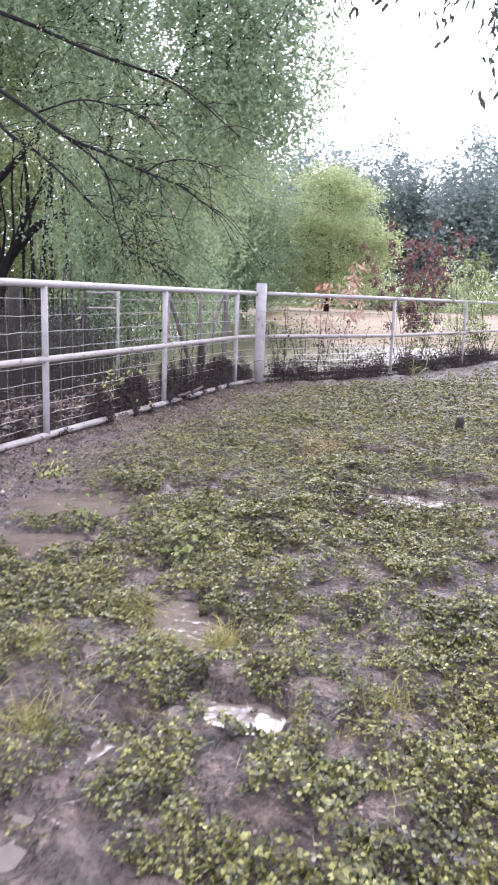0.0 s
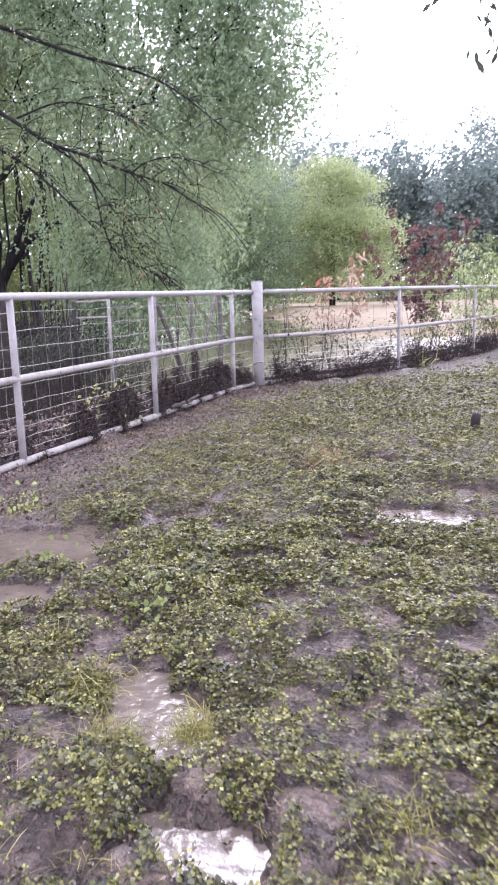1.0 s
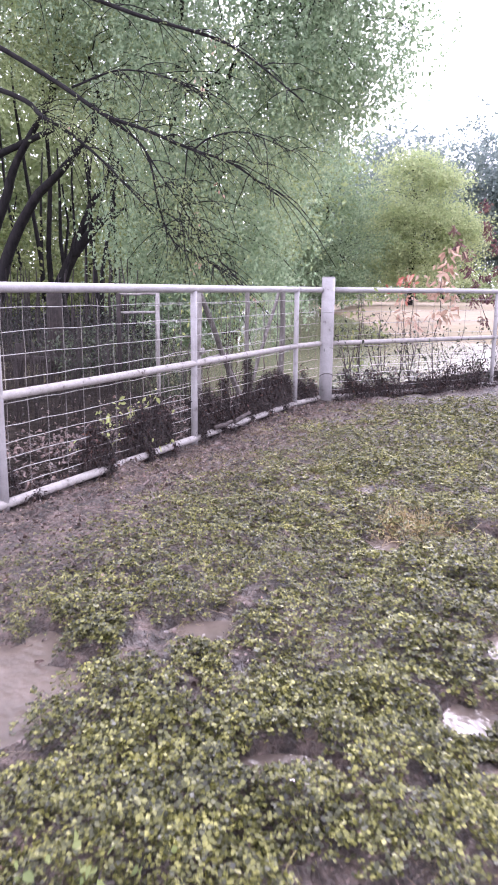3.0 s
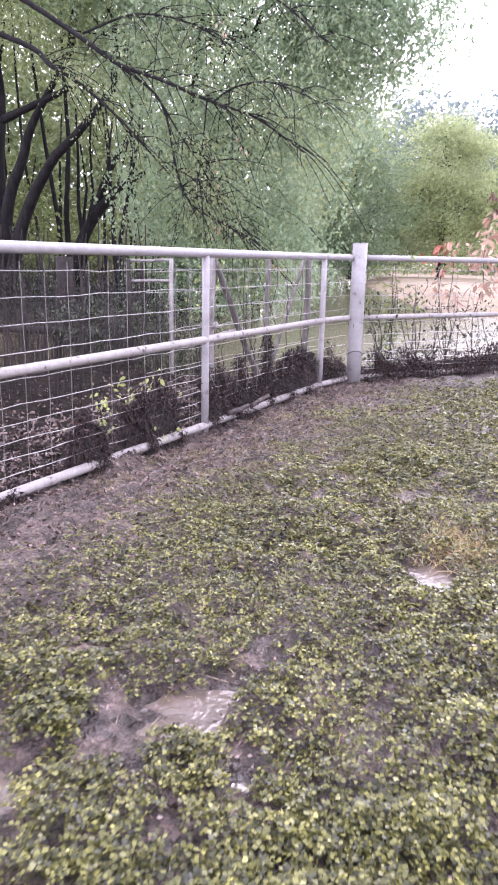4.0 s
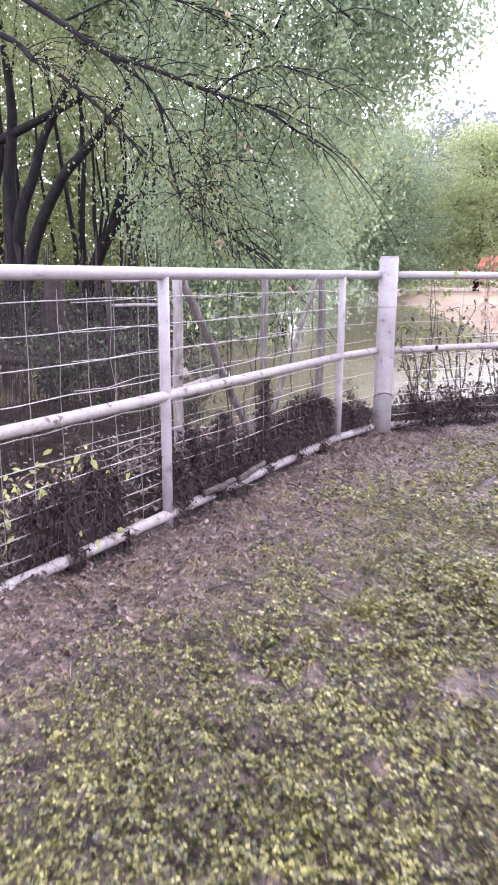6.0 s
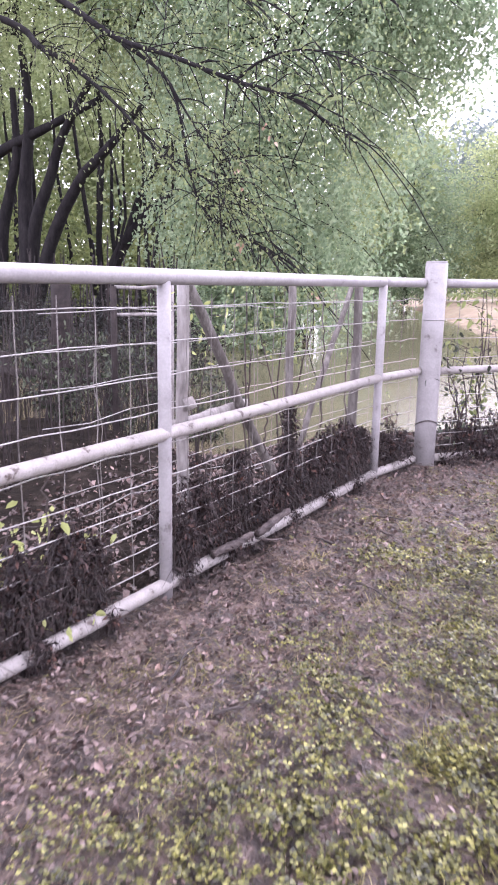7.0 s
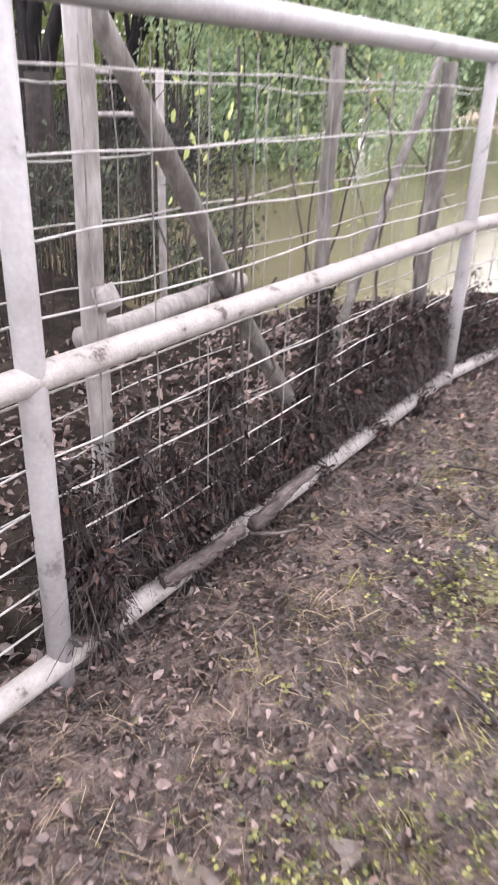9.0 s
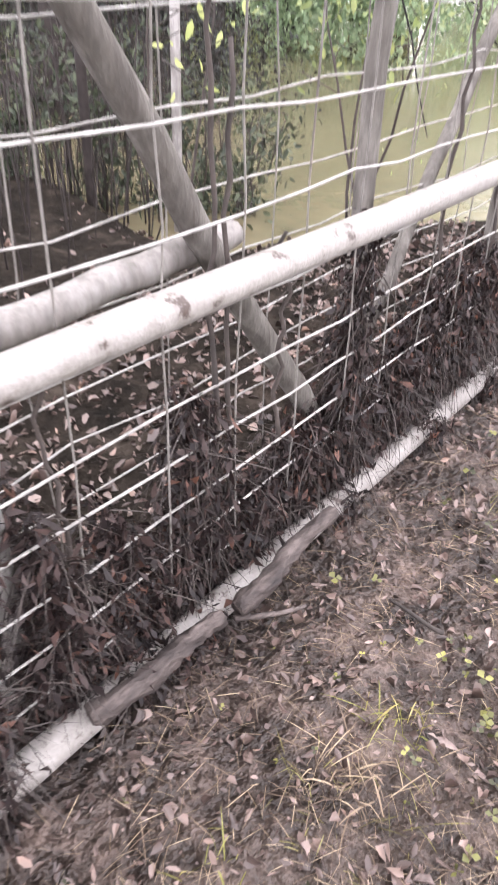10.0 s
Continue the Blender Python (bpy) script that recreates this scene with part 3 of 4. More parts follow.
for pts, r0, r1 in BOUGHS + DROOPING:
    w = Tubes(8)
    line = spline(pts, 5)
    w.add(line, r0 * 0.78, r1 * 0.8, 0.05)
    for p in line[len(line) // 4:: 4]:
        q = p + np.array([rng.normal(0.75, 0.4), rng.normal(0, 0.3), -rng.uniform(0.5, 1.5)])
        w.add(bend(p, q, -0.2, 9, 0.01), 0.01, 0.004, 0, 5)
        tips += [q, p * 0.3 + q * 0.7]
    half = line[len(line) // 3:]
    for p in half[::2]:
        for _ in range(4):
            q = p + np.array([rng.normal(0.4, 0.35), rng.normal(0, 0.35), rng.uniform(-0.8, 0.1)])
            w.add(bend(p, q, -0.1, 6, 0.012), min(0.008, r1), 0.0035, 0, 4)
            tips += [q, p * 0.4 + q * 0.6]
    part("limb", w.mesh("limb"), BARK, over).matrix_parent_inverse = inv
o2 = crown_leaves("foliage", tips, (0.16, 0.2, 0.16), 14, 0.045, LEAF_GREEN, over, hang=0.7, fine=True)
o3 = crown_leaves("dead_foliage", np.array(tips)[rng.integers(0, len(tips), 9)], (0.05, 0.05, 0.07), 5, 0.055, LEAF_PEACH, over, hang=1.0)
# extra crown layer added above the view, only to shade the bank below
unseen_crown = crown_leaves("crown", np.array([-10.6, 10.6, 9.4]) + rand_dirs(170) * (3.8, 4.6, 1.2), (0.5, 0.5, 0.25), 110, 0.1, LEAF_GREEN, over, fine=True)
for o in (o2, o3, unseen_crown):
    o.matrix_parent_inverse = inv

tree("multi_stem_tree", "dark multi-stemmed tree leaning over the flood", (-20.6, 22, -0.5),
     [[(-20.7, 22, -0.6), (-20.55, 22, 2.35), (-20.54, 22, 4.12), (-20.22, 22, 6.2), (-20.5, 22, 8.5)],
      [(-20.4, 21.8, -0.6), (-19.54, 22, 2.33), (-18.26, 22, 4.14), (-17.12, 22, 4.98), (-15.6, 22, 6.2)],
      [(-20.6, 22.2, -0.3), (-20.27, 22, 2.6), (-19.41, 22, 4.37), (-18.88, 22, 5.44), (-17.28, 22, 7.3)],
      [(-21.9, 22, -0.5), (-21.73, 22, 2.45), (-21.18, 22, 4.15), (-20.85, 22, 5.13), (-20.9, 22, 7)],
      [(-23.5, 22, 4.4), (-21.9, 22, 5.13), (-19.81, 22, 5.68), (-17.28, 22, 6.33)]],
     [((-20, 22, 10), (5, 3.5, 2.6)), ((-15.5, 22, 8), (3, 2.5, 2)), ((-24, 22, 9), (3.5, 3, 3)), ((-17, 23, 12), (5, 3, 2.5))],
     LEAF_GREEN, 420, 100, 0.115, 0.5, 0.26, 11)
tree("leaning_tree", "dark leaning tree trunk among undergrowth", (-19.8, 24, -0.3),
     [[(-19.8, 24, -0.5), (-18.6, 24, 2.07), (-17.3, 24, 3.4), (-16.45, 24, 3.86), (-15.3, 24, 4.15)], [(-18.2, 24, 2.5), (-17.6, 24, 3.9), (-16.8, 24.2, 5.2)]],
     [((-17, 25, 8.8), (3, 2, 1.8))], LEAF_GREEN, 70, 90, 0.11, 0.45, 0.2, 12)
# the tall soft crown on the far bank of the flood, with skirts that hang to the water
tree("willowy_tree", "tall soft green tree hanging over the flood", (-14.2, 23, -0.5),
     [[(-14.2, 23, -0.8), (-13.9, 23, 3), (-13.2, 22.8, 7), (-12.6, 22.5, 11)], [(-14, 23, 2.5), (-12.2, 22.5, 5.5), (-10.2, 22, 8.5)]],
     [((-12.8, 22.5, 12.5), (4.6, 4, 3.6)), ((-7.4, 21.8, 8.6), (2.0, 2.2, 2.2)), ((-8.9, 21.8, 11.3), (3, 2.6, 3)), ((-9, 21.5, 6.6), (2.0, 2, 1.8)), ((-11.5, 21.5, 6.8), (3.4, 3, 2.6)), ((-14.5, 22, 9.6), (3.2, 3, 2.4)), ((-16.5, 22.5, 12.5), (4, 3, 3.4)),
      ((-11.2, 21.5, 3.8), (2.6, 2.4, 2.4)), ((-12.2, 21.5, 3.4), (2.2, 2.2, 2.2)), ((-7.9, 21.6, 10.2), (1.9, 1.8, 1.8)), ((-8.2, 21.6, 7.4), (1.7, 1.6, 1.7)), ((-10.4, 21.2, 1.8), (1.8, 1.8, 1.4)), ((-11.8, 21.0, 1.3), (1.8, 1.6, 1.2))],
     LEAF_BLUE, 1700, 86, 0.122, 0.55, 0.16, 13, 0.6, strand=0.9)
tree("yellow_green_tree", "bright yellow-green tree at the edge of the field", (-14.6, 59, 0.2),
     [[(-14.6, 59, 0), (-14.6, 59, 4), (-14.4, 59, 8)]],
     [((-14.6, 59, 7.6), (3.6, 3, 3.6)), ((-12.8, 58.5, 5), (3.2, 3, 2.6)), ((-16.3, 58.5, 6.4), (2.4, 2.4, 2.2)), ((-13.2, 58, 3.4), (3.6, 2.8, 1.9)), ((-16.4, 58, 3.0), (2.6, 2.4, 1.7)), ((-11.2, 58, 5.8), (1.9, 1.8, 1.4)), ((-14.8, 58, 10.4), (1.5, 1.4, 1.1)), ((-12.9, 58.4, 9.0), (1.5, 1.4, 1.1))],
     LEAF_PALE, 380, 110, 0.2, 0.6, 0.2, 14)
tree("green_tree", "green tree beside the yellow-green one", (-20.5, 56, 0.2),
     [[(-20.5, 56, 0), (-20.5, 56, 4), (-20.3, 56, 8)]],
     [((-20.5, 56, 8.0), (4, 3, 3.6)), ((-18.6, 55, 4), (3.2, 3, 2.8)), ((-22.5, 55, 4), (3.4, 3, 3)), ((-20.5, 54.5, 1.5), (4.2, 2.5, 1.6))],
     LEAF_BLUE, 420, 95, 0.19, 0.6, 0.2, 15)


def far_wood():
    """Row after row of far trees as one mass with an uneven top."""
    r = np.random.default_rng(21)
    spots, sizes = [], []
    for i in range(44):
        az = -25 + i * 0.75 + r.uniform(-0.6, 0.6)
        d = r.uniform(92, 120)
        h = d * math.tan(radians(r.uniform(9.2, 12.2))) + 1
        x, y = d * math.sin(radians(az)), d * math.cos(radians(az))
        n = 190
        p = rand_dirs(n, -1, 1, r) * (r.uniform(0.35, 1.05, (n, 1))) * np.array([3.4, 3, h * 0.52]) + np.array([x, y, h * 0.52])
        spots.append(p[p[:, 2] > 0.3])
    return np.concatenate(spots), r


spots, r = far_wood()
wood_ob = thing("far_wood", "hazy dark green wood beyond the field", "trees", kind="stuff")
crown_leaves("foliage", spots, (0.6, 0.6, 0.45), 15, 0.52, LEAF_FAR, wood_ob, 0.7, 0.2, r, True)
stems = Tubes(5)
for i in range(70):
    az, d = r.uniform(-62, 22), r.uniform(92, 112)
    x, y = d * math.sin(radians(az)), d * math.cos(radians(az))
    stems.add(bend((x, y, 0), (x + r.normal(0, 0.6), y, r.uniform(6, 9)), 0, 4, 0.2, r), 0.3, 0.1)
part("stems", stems.mesh("stems"), BARK, wood_ob)

# undergrowth on the left bank
spots = []
for i in range(150):
    az, d = rng.uniform(-64, -28), rng.uniform(32, 46)
    h = rng.uniform(1.0, 5.5)
    x, y = d * math.sin(radians(az)), d * math.cos(radians(az))
    spots.append(np.array([x, y, 0.2 + h * 0.45]) + rand_dirs(14, -0.8, 1) * np.array([1.3, 1.2, h * 0.5]))
under = thing("undergrowth", "thick light green undergrowth under the trees", "bushes", kind="stuff")
crown_leaves("foliage", np.concatenate(spots), (0.45, 0.45, 0.35), 27, 0.21, LEAF_OLIVE, under, fine=True)
stems = Tubes(5)
for i in range(90):
    az, d = rng.uniform(-64, -26), rng.uniform(28, 48)
    x, y = d * math.sin(radians(az)), d * math.cos(radians(az))
    stems.add(bend((x, y, -0.4), (x + rng.normal(0, 0.8), y, rng.uniform(4, 11)), 0, 5, 0.15), rng.uniform(0.05, 0.14), 0.03)
part("stems", stems.mesh("stems"), BARK, under)
back = thing("bank_trees", "green tree crowns closing the far left bank", "trees", kind="stuff")
spots = []
for i in range(105):
    az, d = (rng.uniform(-72, -19) if i < 62 else rng.uniform(-72, -36)), rng.uniform(40, 60)
    x, y, h = d * math.sin(radians(az)), d * math.cos(radians(az)), rng.uniform(8, 21) if i < 62 else rng.uniform(14, 25)
    spots.append(np.array([x, y, h * 0.62]) + rand_dirs(40) * np.array([3.2, 3, h * 0.4]))
crown_leaves("foliage", np.concatenate(spots), (0.9, 0.9, 0.7), 22, 0.36, LEAF_GREEN, back, fine=True)

# hanging twigs from a tree to the side
side = thing("side_tree", "tree beside the lawn with hanging leafy twigs", "tree", at=(4.6, 9.5, 0))
w = Tubes(8)
w.add(spline([(4.6, 9.5, -0.1), (4.5, 9.4, 2.5), (4.0, 9.2, 4.6), (2.8, 8.8, 5.4), (0.9, 8.2, 5.2), (-0.6, 7.6, 4.7), (-1.9, 7.2, 4.35)]), 0.16, 0.02, 0.05)
tips = []
inv = Matrix.Translation((4.6, 9.5, 0)).inverted()
part("trunk", w.mesh("trunk"), BARK, side).matrix_parent_inverse = inv
for i in range(26):
    t = rng.uniform(0, 1)
    p = np.array([0.9, 8.2, 5.2]) * (1 - t) + np.array([-1.9, 7.2, 4.35]) * t
    q = p + np.array([rng.normal(0, 0.25), rng.normal(0, 0.2), -(rng.uniform(0.9, 1.5) if t < 0.58 else rng.uniform(0.35, 0.75))])
    w = Tubes(4)
    w.add(bend(p, q, -0.05, 5, 0.02), 0.007, 0.003, 0, 4)
    part("twig", w.mesh("twig"), BARK, side).matrix_parent_inverse = inv
    tips += [q, p * 0.35 + q * 0.65, p * 0.6 + q * 0.4]
crown_leaves("foliage", tips, (0.06, 0.06, 0.1), 7, 0.09, LEAF_SHRUB, side, 0.35, 1.2).matrix_parent_inverse = inv


# ---- saplings and shrubs along the far fence ----
def sapling(name, label, x, y, h, mat, n=5, leaf=0.09, lean=0.0, low=0.35, seed=1, bush=0.25, aspect=0.45, per=7):
    r = np.random.default_rng(seed)
    z = float(height(x, y))
    h = h - z
    ob = thing(name, label, "sapling", at=(x, y, z))
    tips = []
    for i in range(n):
        w = Tubes(6)
        top = np.array([lean + r.normal(0, bush), r.normal(0, bush), h * r.uniform(0.75, 1.0)])
        line = bend((r.normal(0, 0.03), r.normal(0, 0.03), -0.03), top, 0, 6, 0.03, r)
        w.add(line, min(0.009, h * 0.02), 0.003, 0, 5)
        for t in np.linspace(low, 1, 8):
            p = line[0] * (1 - t) + top * t
            q = p + np.array([r.normal(0, 0.12), r.normal(0, 0.12), r.uniform(-0.08, 0.12)])
            if h < 0.3:
                q = p
            else:
                w.add([p, (p + q) / 2, q], 0.003, 0.0015, 0, 4)
            tips.append(q)
        part("stem", w.mesh("stem"), TWIG, ob)
    crown_leaves("foliage", tips, (0.06, 0.06, 0.06), per, leaf, mat, ob, aspect, 0.6, r)
    return ob


sapling("green_sapling", "thin green sapling climbing the fence", -3.42, 11.25, 1.42, LEAF_OLIVE, 3, 0.06, 0, 0.3, 31, 0.08)
sapling("peach_sapling", "sapling with drooping peach-coloured dead leaves", -2.68, 12.3, 2.1, LEAF_PEACH, 1, 0.12, 0, 0.6, 32, 0.04, 0.4, 14)
sapling("peach_sapling", "small sapling with wilted peach leaves", -3.0, 12.2, 1.5, LEAF_PEACH, 1, 0.1, 0, 0.55, 33, 0.04, 0.4, 6)
sapling("red_sapling", "small sapling with orange-red leaves", -3.75, 14.6, 1.85, material("orange_red_leaf", [(0.1, (0.36, 0.1, 0.07)), (0.9, (0.55, 0.25, 0.17))], 2, 0.5, by="island", thin=0.3), 2, 0.1, 0.1, 0.88, 34, 0.16, 0.4, 3)
sapling("sumac_bush", "tall bush with dark red autumn leaves", -2.75, 20.4, 3.35, LEAF_RED, 11, 0.11, 0, 0.35, 35, 0.8, 0.4, 30)
sapling("green_sapling", "leafy yellow-green sapling behind the fence", -1.2, 16.6, 2.3, LEAF_PALE, 7, 0.06, 0.1, 0.25, 36, 0.35, 0.45, 22)
sapling("green_sapling", "leafy yellow-green sapling behind the fence", -0.6, 17.6, 2.6, LEAF_OLIVE, 8, 0.06, 0.1, 0.25, 37, 0.45, 0.45, 22)
sapling("green_sapling", "leafy yellow-green sapling behind the fence", -1.75, 15.1, 1.7, LEAF_OLIVE, 4, 0.08, 0, 0.25, 38, 0.2)
for i, (x, y, h) in enumerate([(-3.2, 11.6, 1.19), (-2.9, 12.0, 1.0), (-2.6, 12.5, 0.94), (-3.45, 11.0, 1.06), (-2.2, 13.1, 0.7), (-1.9, 13.9, 0.75), (-1.6, 14.8, 0.8), (-1.3, 15.6, 0.8), (-1.0, 16.7, 0.85), (-0.8, 17.6, 0.8)]):
    sapling("low_shrub", "low dark leafy shrub tangled in the fence", x, y, h, LEAF_SHRUB, 5, 0.045, 0, 0.15, 50 + i, 0.2, 0.5, 3)
brush = thing("field_edge_brush", "green brush along the far edge of the field", "bushes", kind="stuff")
spots = []
for i in range(100):
    az, d = rng.uniform(-42, 10), rng.uniform(74, 86)
    x, y = d * math.sin(radians(az)), d * math.cos(radians(az))
    spots.append(np.array([x, y, 0.9]) + rand_dirs(12, -0.6, 1) * np.array([2.2, 1.5, rng.uniform(1.2, 3.4) if az > -18 else rng.uniform(2.5, 6)]))
crown_leaves("foliage", np.concatenate(spots), (0.6, 0.6, 0.4), 20, 0.36, LEAF_GREEN, brush, fine=True)

# ---- flood debris caught in the fence ----
def debris(label, a, b, heaps, seed, back=0.058, thick=0.025, size=1.0):
    """Dark matted leaves and stalks hung on the wire. Heaps: (from, to, height, count), in metres along the line from a to b."""
    r = np.random.default_rng(seed)
    ob = thing("flood_debris", label, "debris", kind="stuff")
    a, b = np.array(a), np.array(b)
    along = (b - a) / np.linalg.norm(b - a)
    n2 = np.array([-along[1], along[0]])
    pts = []
    for lo, hi, h, count in heaps:
        count = int(count * 6.5)
        u = r.normal((lo + hi) / 2, (hi - lo) / 3, count) if hi - lo < 0.25 else r.uniform(lo, hi, count)
        ragged = h * (0.45 + 0.75 * vnoise(u, 0 * u + seed * 3.3, 0.07, 30 + seed))
        z = 0.02 + ragged * r.uniform(0, 1, count) ** 0.8
        p = a[None] + along[None] * u[:, None] + n2[None] * r.normal(back, thick, count)[:, None]
        pts.append(np.stack([p[:, 0], p[:, 1], z], 1))
    at = np.concatenate(pts)
    count = len(at)
    way = rand_dirs(count, -1, 0.8, r) * np.array([0.7, 0.8, 1]) + np.array([0, 0, -0.7])
    me = fine_leaves("leaf_mat", at, way, rand_dirs(count, -1, 1, r), size * 0.042 * r.uniform(0.2, 1.0, count) ** 1.5, r.uniform(0.1, 0.45, count), r.uniform(-0.3, 0.3, (count, 1)))
    part("leaf_mat", me, DEBRIS, ob)
    m = count // 8
    k = r.integers(0, count, m)
    way = rand_dirs(m, -1, 0.6, r) * np.array([0.4, 0.6, 1]) + np.array([0, 0, -0.5])
    part("stalk_mat", blade_mesh("stalk_mat", at[k], way, rand_dirs(m, -1, 1, r), size * r.uniform(0.05, 0.24, m), r.uniform(0.001, 0.003, m), r.uniform(0, 1.0, m)), TWIG, ob)
    return ob


def along_wire(start, step, n, lo, hi, count, seed):
    """Narrow hanging columns, one on most upright wires."""
    r = np.random.default_rng(seed)
    out = []
    for i in range(n):
        if r.uniform() < 0.85:
            u, wd = start + i * step + r.normal(0, 0.01), r.uniform(0.05, 0.15)
            h = r.uniform(lo, hi)
            out.append((u - wd / 2, u + wd / 2, h, int(count * h / hi)))
    return out


debris("dark matted leaves and stalks hung on the wire", (FX, 7.67), (FX, 9.98),
       [(0.05, 0.2, 0.5, 620)] + along_wire(0.32, 0.17, 6, 0.35, 0.62, 520, 1) + [(0.25, 1.3, 0.24, 1500), (1.05, 1.45, 0.42, 1000)], 1)
debris("thick dark mat of leaves caught in the wire", (FX, 8.98), (FX, 9.98), [(0.1, 0.95, 0.46, 3600), (0.45, 0.9, 0.58, 1500), (0, 0.3, 0.3, 600)], 2)
debris("dark matted leaves hung in columns on the wire", (FX, 5.37), (FX, 7.67),
       [(0.04, 0.16, 0.3, 250), (0.8, 1.15, 0.42, 900), (1.35, 1.95, 0.4, 1200), (0.1, 0.9, 0.1, 300)] + along_wire(1.4, 0.17, 4, 0.35, 0.56, 480, 3), 3)
debris("dark matted leaves along the bottom rail", (FX, 2.4), (FX, 5.37), along_wire(0.1, 0.37, 8, 0.1, 0.4, 260, 4) + [(0, 2.9, 0.12, 1500)], 4)
debris("dark debris between the posts", (FX, 10.0), CORNER, [(0.05, 0.5, 0.34, 900), (0.2, 0.3, 0.6, 120)], 5)
for i, (a, b) in enumerate(zip(BENDS[2:5], BENDS[3:6])):
    ln = math.hypot(b[0] - a[0], b[1] - a[1])
    debris("thick dark flood debris along the fence", a, b, [(0.1, ln, 0.13, 1600), (0.3, 1.2, 0.36, 800), (1.5, 2.1, 0.3, 450), (ln - 0.8, ln - 0.2, 0.36, 500)], 6 + i, 0.03, 0.1, 1.3)
debris("small wads of dead leaves stuck on the bottom rail", (FX, 5.37), (FX, 9.98),
       [(0.15, 0.3, 0.1, 120), (0.95, 1.1, 0.12, 150), (1.5, 1.62, 0.12, 120), (1.9, 1.96, 0.1, 50), (2.36, 2.46, 0.4, 330), (2.7, 2.95, 0.12, 130), (3.35, 3.45, 0.12, 90), (3.8, 3.9, 0.11, 70), (4.2, 4.3, 0.11, 80)], 12, -0.015, 0.022)
DRIFT = material("muddy_driftwood", [(0.3, (0.018, 0.013, 0.012)), (0.5, (0.06, 0.046, 0.041)), (0.72, (0.15, 0.12, 0.108))], 30, 0.75, 1.0, 80, stretch=(1, 0.3, 1), grainy=0.6)
for line, r0, r1, twig in (([(-3.74, 7.98, 0.105), (-3.715, 8.08, 0.118), (-3.72, 8.18, 0.115), (-3.705, 8.27, 0.128)], 0.021, 0.016, None),
                           ([(-3.70, 8.31, 0.115), (-3.69, 8.4, 0.138), (-3.705, 8.5, 0.14), (-3.70, 8.63, 0.158)], 0.022, 0.015, [(-3.70, 8.3, 0.1), (-3.66, 8.38, 0.075), (-3.63, 8.44, 0.07)])):
    log = thing("driftwood", "short muddy broken branch resting on the bottom rail", "driftwood")
    t = Tubes(12)
    t.add(spline(line, 6), r0, r1, 0.3)
    part("stem", t.mesh("stem"), DRIFT, log)
    if twig:
        t = Tubes(6)
        t.add(spline(twig, 4), 0.007, 0.004, 0.2)
        part("twig", t.mesh("twig"), DRIFT, log)

# ---- plants, litter and straw on the lawn ----
def on_lawn(n, x0, x1, y0, y1, keep, seed):
    r = np.random.default_rng(seed)
    x, y = r.uniform(x0, x1, n), r.uniform(y0, y1, n)
    ok = (behind(x, y) < -0.04) & (r.uniform(0, 1, n) < keep(x, y))
    return x[ok], y[ok], r


def green(x, y):
    patch = 0.22 * vnoise(x, y, 0.42, 11) + 0.36 * vnoise(x, y, 0.17, 12) + 0.34 * vnoise(x, y, 0.075, 16) + 0.06 * vnoise(x, y, 1.6, 13)
    strip = smooth(-behind(x, y) + 0.5 * (vnoise(x, y, 0.5, 14) - 0.5), 0.4, 1.25)
    muddy = 0.06 * smooth(3.4 - y + 0.9 * (x + 1.2), 0, 1.5) * smooth(-x, 0.2, 1.0)
    wet = 1 - smooth(pool_depth(x, y), 0.02, 0.05)
    return smooth(patch - muddy + 0.09 * smooth(y, 3.2, 5.2), 0.31, 0.47) * (0.012 + 0.988 * strip) * (0.02 + 0.98 * wet)


def clover(name, label, n, box, leaf, tall, seed, mat=CLOVER):
    """Three leaflets on a stalk, packed over mounds that leave dark hollows between them."""
    x, y, r = on_lawn(n, *box, green, seed)
    m = len(x)
    mound = 0.25 + 0.9 * vnoise(x, y, 0.19, 17) * (0.4 + vnoise(x, y, 0.075, 18)) + 0.5 * smooth(vnoise(x, y, 0.5, 19), 0.5, 0.9)
    z = height(x, y) + tall * mound * r.uniform(0.1, 1, m) ** 0.6
    big = leaf * r.uniform(0.65, 1.3, m) * (0.7 + 0.5 * vnoise(x, y, 0.35, 20)) * (0.72 + 0.28 * smooth(-behind(x, y), 0.5, 1.8))
    spin, lean = r.uniform(0, 2 * math.pi, m), np.array([0, 0, 1.0]) + r.normal(0, 0.62, (m, 3))
    at, way, face, size = [], [], [], []
    for i in range(3):
        a = spin + i * 2 * math.pi / 3 + r.normal(0, 0.2, m)
        d = np.stack([np.cos(a), np.sin(a), r.normal(0.1, 0.4, m)], 1)
        d -= lean * 0.5 * (d * lean).sum(1, keepdims=True) / (lean * lean).sum(1, keepdims=True)
        at.append(np.stack([x, y, z], 1))
        way.append(d)
        face.append(lean)
        size.append(big)
    at, way, face, size = (np.concatenate(v) for v in (at, way, face, size))
    me = fine_leaves(name, at, way, face, size, r.uniform(0.75, 1.0, 3 * m), 0.1)
    me.materials.append(mat)
    return tagged(new(name, me), label, "ground cover", kind="stuff")


clover("clover_cover", "low wet green clover patches on mud", 76000, (-2.6, 0.5, 1.3, 4.4), 0.0145, 0.062, 61)
clover("clover_cover", "low wet green clover spreading over the lawn", 98000, (-3.65, 0.3, 4.2, 8.6), 0.0145, 0.058, 62)
clover("clover_cover", "clover on the lawn by the fence corner", 34000, (-3.65, 0.7, 8.4, 12.6), 0.022, 0.06, 67)
clover("clover_cover", "clover thinning out towards the far fence", 14000, (-3.0, 2.6, 12.4, 21.0), 0.036, 0.06, 68)
